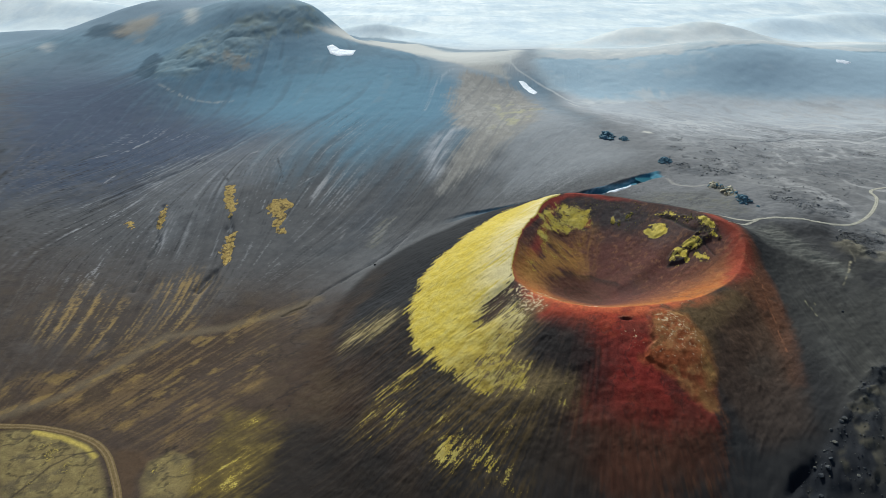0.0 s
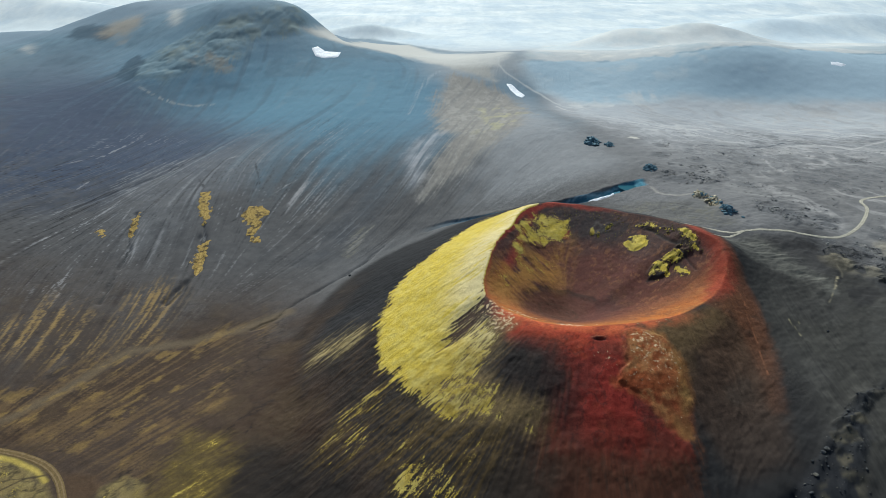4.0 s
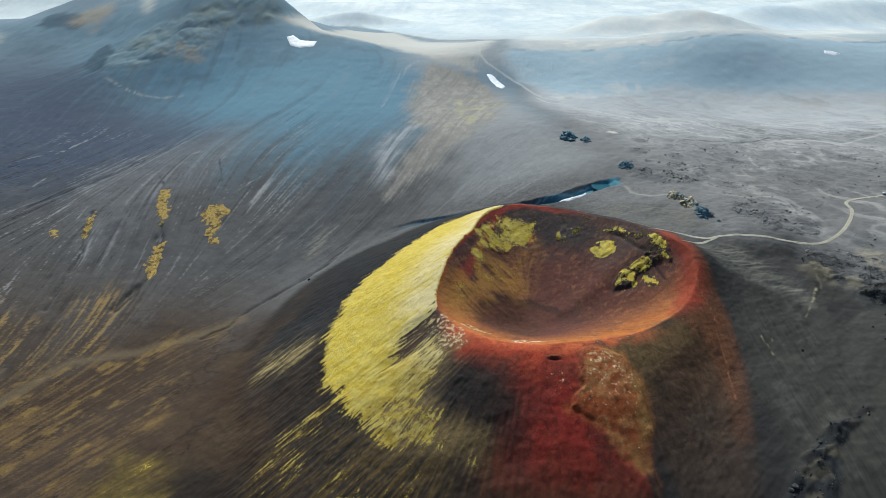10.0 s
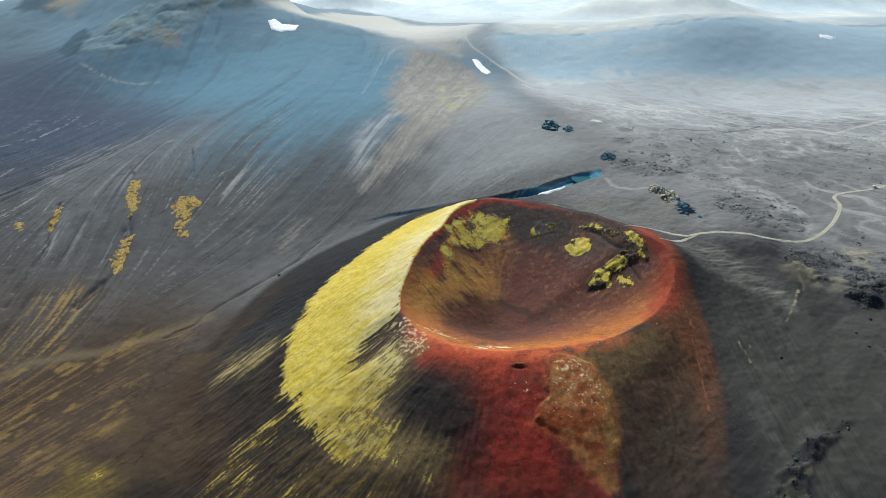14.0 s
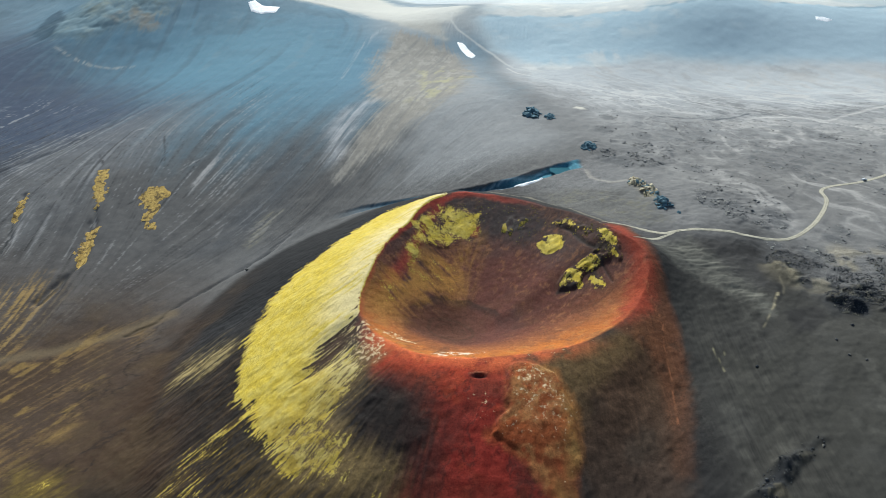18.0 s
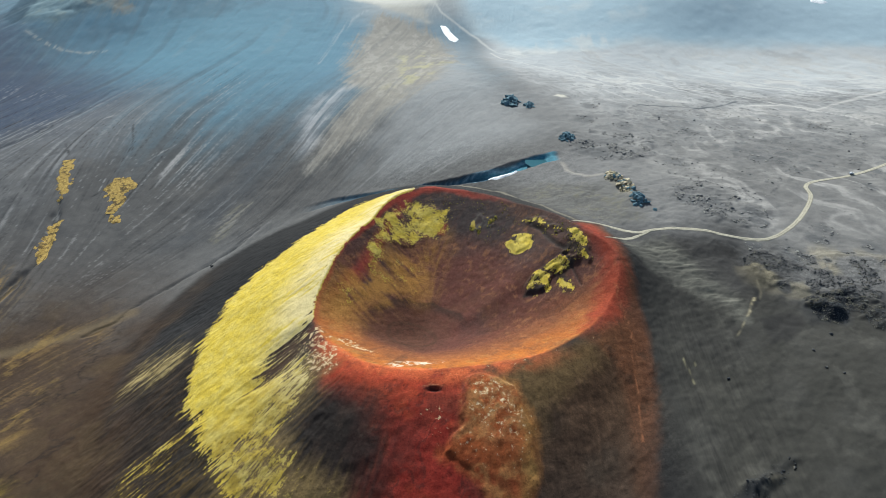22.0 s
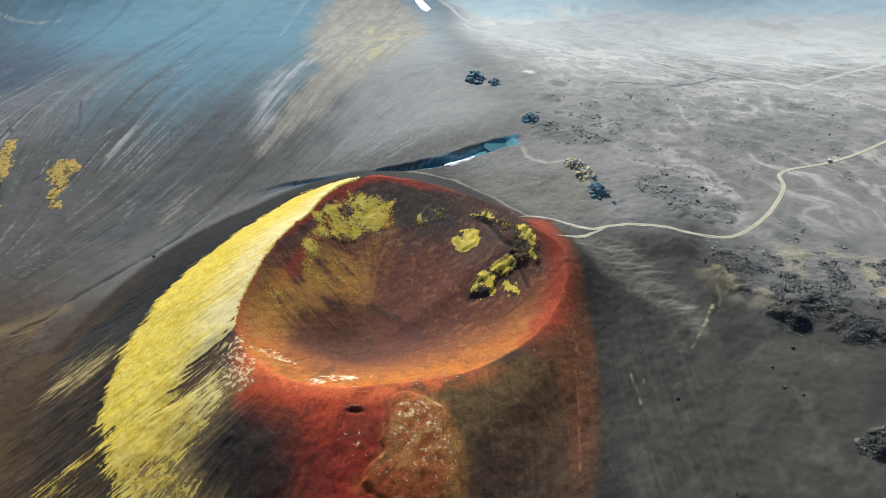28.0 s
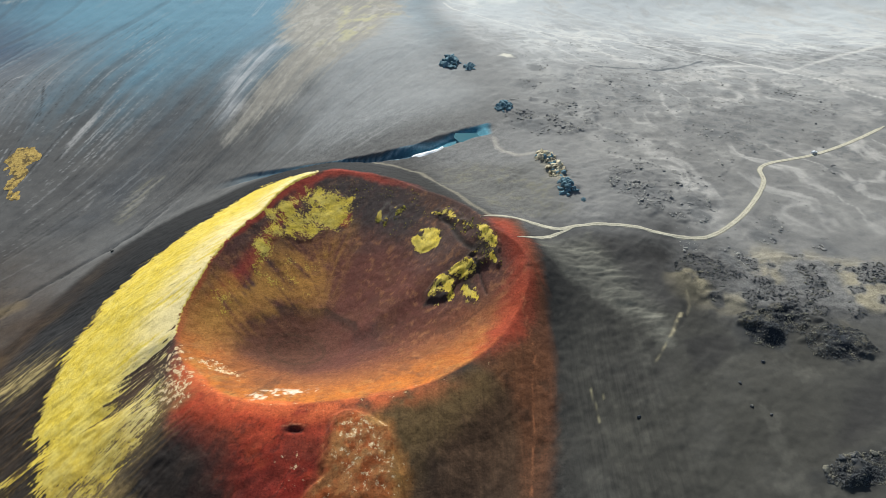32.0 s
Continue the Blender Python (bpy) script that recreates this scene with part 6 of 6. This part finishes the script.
def ribbon(name, line, offsets, lifts, mat):
    """A strip along a line: one row of points at each offset across it."""
    tan = np.gradient(line, axis=0)
    tan /= np.linalg.norm(tan, axis=1, keepdims=True)
    side = np.stack([tan[:, 1], -tan[:, 0]], -1)
    n, k = len(line), len(offsets)
    ends = np.minimum(1.0, 0.15 + 0.09 * np.minimum(np.arange(n), np.arange(n)[::-1]))
    verts = np.zeros((n, k, 3))
    for c, (o, l) in enumerate(zip(offsets, lifts)):
        w = o * ends + 0.18 * value(line[:, 0] * 1.7, line[:, 1] * 1.7, 5, c)
        q = line + side * w[:, None]
        verts[:, c, :2], verts[:, c, 2] = q, surface(q[:, 0], q[:, 1]) + l
    faces = [(i * k + c, i * k + c + 1, (i + 1) * k + c + 1, (i + 1) * k + c) for i in range(n - 1) for c in range(k - 1)]
    return put_mesh(name, verts.reshape(-1, 3).tolist(), faces, mat)


def track(name, key, width, label, bed, rut, before=(), after=()):
    line = smooth_line([*before, *PLAN[key], *after], 1.5)
    h = width / 2
    road = tagged(new(name, ribbon(name, line, (-h - 0.8, -h, -h * 0.3, h * 0.3, h, h + 0.8), (-0.1, 0.14, 0.2, 0.2, 0.14, -0.1), bed)), label, "track", kind="structure")
    for s in (-1, 1):
        ob = new("wheel_rut", ribbon("wheel_rut", line, (s * h * 0.6 - 0.55, s * h * 0.6, s * h * 0.6 + 0.55), (0.24, 0.2, 0.24), rut))
        ob.parent = road
    return road


track("road_main", "road_main", 2.3, "pale dusty two-rut gravel track across the ash plain", M_VERGE, M_ROAD)
track("road_spur", "road_spur", 2.3, "short pale track spur towards the crater rim", M_VERGE, M_ROAD)
track("road_south_west", "road_sw", 5.0, "brown dirt track curving past moss flats", M_DIRT, M_WORN, [(-480, 500), (-430, 496)], [(-226, 375), (-218, 340)])


# rocks
def rock_mesh(name, seed, mat, detail=2, flat=0.7):
    """An angular broken block: the hull of a few points, with its longest edges worn."""
    rnd = random.Random(seed)
    bm = bmesh.new()
    for k in range(9 + 5 * detail):
        a, u = rnd.uniform(0, 6.28), rnd.uniform(-1, 1)
        r = math.sqrt(1 - u * u) * rnd.uniform(0.7, 1.1)
        bm.verts.new((r * math.cos(a), r * math.sin(a), max(-0.7, u) * flat * rnd.uniform(0.75, 1.15)))
    hull = bmesh.ops.convex_hull(bm, input=bm.verts[:])
    bmesh.ops.delete(bm, geom=[g for g in hull["geom_interior"] if isinstance(g, bmesh.types.BMVert)], context="VERTS")
    if detail > 1:
        bmesh.ops.bevel(bm, geom=bm.edges[:], offset=0.05, segments=1, affect="EDGES")
    me = bpy.data.meshes.new(name)
    bm.to_mesh(me)
    bm.free()
    me.materials.append(mat)
    return me


ROCKS = [rock_mesh("boulder", s, M_LAVA) for s in range(6)]
GREY = [rock_mesh("boulder", 30 + s, M_STONE) for s in range(4)]
PALE = [rock_mesh("boulder", 20 + s, M_TUFF) for s in range(4)]


def ground_z(x, y):
    return float(surface(np.array([x]), np.array([y]))[0])


def boulder(x, y, size, rnd, label, group="", name="boulder", pale=False, sink=0.25, mesh=None):
    ob = new(name, mesh or rnd.choice(PALE if pale else ROCKS))
    sx = size * rnd.uniform(0.8, 1.25)
    ob.matrix_world = Matrix.LocRotScale((x, y, ground_z(x, y) + size * (0.7 - sink) * 0.5), Euler((rnd.uniform(-0.3, 0.3), rnd.uniform(-0.3, 0.3), rnd.uniform(0, 6.28))), (sx, size, size * rnd.uniform(0.7, 1.1)))
    return tagged(ob, label, "rock", group)


def scattered(outline, count, rnd, clump, over=0.02):
    """Places within an outline, gathered in clumps."""
    ox, oy = [p[0] for p in outline], [p[1] for p in outline]
    out = []
    while len(out) < count:
        x, y = np.array([rnd.uniform(min(ox), max(ox)) for _ in range(600)]), np.array([rnd.uniform(min(oy), max(oy)) for _ in range(600)])
        ok = (inside(x, y, outline) > -2) & (fractal(x, y, clump, 3, 97) > over)
        for name in TRACKS:
            ok &= along(x, y, PLAN[name])[0] > 4
        out += list(zip(x[ok], y[ok]))
    return out[:count]


def rubble(name, outline, count, low, high, seed, label, clump=9, mat=None, over=0.06):
    """Many small stones, joined into one mesh."""
    rnd = random.Random(seed)
    base = [rock_mesh("stone", 40 + s, mat or M_LAVA, 1, 0.8) for s in range(4)]
    shapes = [(np.array([v.co[:] for v in m.vertices]), [tuple(p.vertices) for p in m.polygons]) for m in base]
    for m in base:
        bpy.data.meshes.remove(m)
    spots = scattered(outline, count, rnd, clump, over)
    zs = surface(np.array([p[0] for p in spots]), np.array([p[1] for p in spots]))
    verts, faces, n = [], [], 0
    for (x, y), z in zip(spots, zs):
        v, f = rnd.choice(shapes)
        size = low + (high - low) * rnd.random() ** 4
        a = rnd.uniform(0, 6.28)
        rot = np.array([[math.cos(a), -math.sin(a), 0], [math.sin(a), math.cos(a), 0], [0, 0, 1]])
        w = (v * (size * rnd.uniform(0.8, 1.3), size, size * rnd.uniform(0.7, 1.1) * (0.5 if mat is M_STONE else 1.0))) @ rot.T + (x, y, z + size * (0.12 if mat is M_STONE else 0.25))
        verts.append(w)
        faces += [tuple(k + n for k in q) for q in f]
        n += len(v)
    return tagged(new(name, put_mesh(name, np.concatenate(verts).tolist(), faces, mat or M_LAVA, False)), label, "rocks", kind="stuff")


rubble("lava_rubble", PLAN["lava_e"], 5200, 0.08, 0.65, 1, "dark broken lava stones in clumps beside the track")
rubble("lava_rubble", PLAN["lava_m"], 1500, 0.15, 1.1, 2, "grey lava stones scattered on grey ash", 9, M_STONE)
rubble("lava_rubble", PLAN["lava_n"], 1100, 0.2, 1.2, 3, "grey lava stones on pale ash near the pool", 9, M_STONE)
rubble("lava_rubble", PLAN["lava_far"], 1500, 0.2, 1.1, 4, "sparse grey lava stones over the dusty plain", 14, M_STONE)
rubble("plain_rubble", [(300, 600), (420, 520), (640, 560), (760, 800), (560, 960), (330, 950), (270, 780)], 1500, 0.12, 0.85, 14, "small grey stones strewn over the dusty plain", 26, M_STONE, 0.3)
for k, key in enumerate(("mound_a", "mound_b", "mound_c", "mound_d", "mound_e", "mound_f")):
    rubble("lava_rubble", PLAN[key], 220 if key == "mound_d" else 350 if key == "mound_f" else 3400, 0.1, 0.6, 5 + k, "heaped black lava blocks on a rough mound", 7, None, -0.6)


for k, (key, count, size) in enumerate((("hump_d", 150, 0.8), ("hump_e", 130, 0.75), ("hump_c", 110, 0.7), ("wall_dark", 160, 0.6))):
    rubble("moss_tussocks", PLAN[key], count, 0.2, size, 21 + k, "small olive moss tussocks on the dark crater wall", 5, M_HUMMOCK, 0.1)
for k, (key, count, size) in enumerate((("crest_f", 170, 0.9), ("crest_f_b", 70, 0.75), ("crest_d", 100, 0.85))):
    line = PLAN[key]
    strip = [(x - 1.2, y + 1.5) for x, y in line] + [(x + 1.4, y - 1.6) for x, y in line[::-1]]
    rubble("jagged_rocks", strip, count, 0.12, size, 61 + k, "jagged line of dark lava rocks in ash", 6, None, -0.3)
for k, (x, y, r) in enumerate(STONY):
    ring = [(x + r * (1 + 0.4 * math.sin(3 * a + k)) * math.cos(a), y + 1.3 * r * math.sin(a)) for a in np.linspace(0, 5.9, 12)]
    rubble("stone_cluster", ring, int(5 * r), 0.3, 1.5, 31 + k, "cluster of weathered grey lava stones on pale dust", 7, M_STONE, 0.0)
CRAGS = [rock_mesh("crag_block", 60 + k, M_CRAG, 2, 1.0) for k in range(5)]
CRUSTS = [rock_mesh("crag_block", 70 + k, M_TUFF, 2, 0.9) for k in range(4)]


def outcrop(places, size, rnd, label, pale=0.0, count=40):
    """A crag of many leaning, broken blocks heaped round one or more places."""
    x0, y0 = places[0]
    crag = tagged(new("rock_outcrop"), label, "rock")
    crag.location = (x0, y0, ground_z(x0, y0))
    for x, y in places:
        for k in range(count):
            u = rnd.random() ** 0.5
            a = rnd.uniform(0, 6.28)
            px, py = x + size * 0.55 * u * math.cos(a), y + size * 0.9 * u * math.sin(a)
            s = size * rnd.uniform(0.09, 0.22)
            up = size * 0.55 * (1 - u) * rnd.uniform(0.4, 1.0)
            b = new("block", rnd.choice(CRUSTS if rnd.random() < pale else CRAGS))
            b.parent = crag
            b.matrix_parent_inverse = Matrix.Translation(-Vector(crag.location))
            b.matrix_basis = Matrix.LocRotScale((px, py, ground_z(px, py) + up * 0.5), Euler((rnd.uniform(-0.7, 0.7), rnd.uniform(-0.7, 0.7), rnd.uniform(0, 6.28))), (s * 1.6, s, s * 0.65 + up * 0.3))
    return crag


rnd = random.Random(5)
outcrop(PLAN["rockA1"], 16, rnd, "dark craggy lava outcrop at the foot of the ridge")
outcrop(PLAN["rockA2"], 9, rnd, "dark lava outcrop on pale ash")
outcrop(PLAN["rockC"], 11, rnd, "dark low lava outcrop on the plain edge")
outcrop(PLAN["rockB"][:2], 11, rnd, "tan and black crag rising from grey ash beside the track", 0.78, 60)
outcrop(PLAN["rockB"][2:], 10, rnd, "dark bluff at the end of the tan crag")
outcrop(PLAN["rockbit"], 2.5, rnd, "small dark stones beside the crag")
for key, size in (("b1", 1.3), ("b2", 1.1), ("b3", 1.1), ("b4", 1.0), ("b5", 2.4), ("b6", 0.9)):
    boulder(*PLAN[key][0], size, rnd, "single dark lava boulder lying on smooth ash", "boulders on the ash")

# the larger lava blocks, one by one
for key, count, low, high in (("lava_e", 60, 0.5, 1.15), ("lava_m", 22, 0.8, 1.5), ("lava_n", 18, 0.9, 1.7), ("lava_far", 24, 0.7, 1.3), ("mound_a", 12, 0.6, 1.2), ("mound_b", 14, 0.6, 1.2), ("mound_c", 12, 1.0, 2.0), ("mound_f", 14, 1.0, 2.2)):
    for x, y in scattered(PLAN[key], count, rnd, 9):
        boulder(x, y, rnd.uniform(low, high), rnd, "grey angular lava block among smaller stones" if key in ("lava_m", "lava_n", "lava_far") else "dark angular lava block among smaller stones", "lava blocks on the plain", mesh=rnd.choice(GREY) if key in ("lava_m", "lava_n", "lava_far") else None)

# the pool at the head of the ravine
px, py = np.array([(243, 741), (236, 749), (226, 750), (217, 748), (212, 742), (211, 733), (215, 724), (226, 725), (238, 730)], float).T
pool_z = float(height(np.array([214.0]), np.array([735.5]))[0]) - 1.0
pool = tagged(new("water", put_mesh("water", [(x, y, pool_z) for x, y in zip(px, py)], [tuple(range(len(px)))], M_WATER)), "still teal pool in the head of the ravine", "pool", kind="structure")


# white car on the track
def car(x, y, heading):
    c = tagged(new("car"), "white off-road car driving on the dusty track", "car")
    c.matrix_world = pose(x, y, ground_z(x, y) + 0.24, 0, 0, heading)

    def piece(name, bm, mat, parent, label=""):
        me = bpy.data.meshes.new(name)
        bm.to_mesh(me)
        bm.free()
        me.materials.append(mat)
        ob = new(name, me)
        ob.parent = parent
        return tagged(ob, label)

    def slab(x0, x1, y0, y1, z0, z1, top=1.0, lean=0.0, bevel=0.06):
        bm = bmesh.new()
        bmesh.ops.create_cube(bm, size=1)
        for v in bm.verts:
            k = top if v.co.z > 0 else 1.0
            v.co = Vector(((x0 + x1) / 2 + v.co.x * (x1 - x0) * k + (lean if v.co.z > 0 else 0), (y0 + y1) / 2 + v.co.y * (y1 - y0) * (0.5 + 0.5 * k), z0 if v.co.z < 0 else z1))
        bmesh.ops.bevel(bm, geom=bm.edges[:], offset=bevel, segments=2, affect="EDGES")
        return bm

    body = piece("body", slab(-2.35, 2.35, -0.95, 0.95, 0.42, 1.12, 0.97, 0, 0.12), M_CARPAINT, c)
    piece("cabin", slab(-2.2, 1.0, -0.88, 0.88, 1.08, 1.86, 0.84, -0.12, 0.1), M_CARPAINT, c)
    for s in (-1, 1):
        piece("side_window", slab(-1.8, 0.6, s * 0.86 - 0.03, s * 0.86 + 0.03, 1.22, 1.7, 0.86, -0.08, 0.02), M_GLASS, c)
        piece("headlight", slab(2.3, 2.38, s * 0.7 - 0.16, s * 0.7 + 0.16, 0.78, 0.98, 1, 0, 0.02), M_LAMP, body)
        piece("tail_light", slab(-2.38, -2.3, s * 0.8 - 0.09, s * 0.8 + 0.09, 0.8, 1.1, 1, 0, 0.02), M_TAIL, body)
    piece("windscreen", slab(0.78, 0.86, -0.74, 0.74, 1.18, 1.74, 1, -0.2, 0.02), M_GLASS, c)
    piece("rear_window", slab(-2.12, -2.04, -0.7, 0.7, 1.24, 1.7, 1, 0.1, 0.02), M_GLASS, c)
    for wx in (-1.45, 1.45):
        for s in (-1, 1):
            wheel = new("wheel")
            wheel.parent = c
            wheel.location = (wx, s * 0.84, 0.4)
            wheel.rotation_euler = (radians(90), 0, 0)
            for nm, r, w, mat in (("tyre", 0.4, 0.26, M_TYRE), ("rim", 0.24, 0.28, M_RIM)):
                bm = bmesh.new()
                bmesh.ops.create_cone(bm, cap_ends=True, segments=24, radius1=r, radius2=r, depth=w)
                bmesh.ops.bevel(bm, geom=[e for e in bm.edges if len(e.link_faces) == 2 and e.calc_face_angle(0) > 1], offset=0.04, segments=2, affect="EDGES")
                piece(nm, bm, mat, wheel)
    return c


car(*PLAN["car"][0], 24)
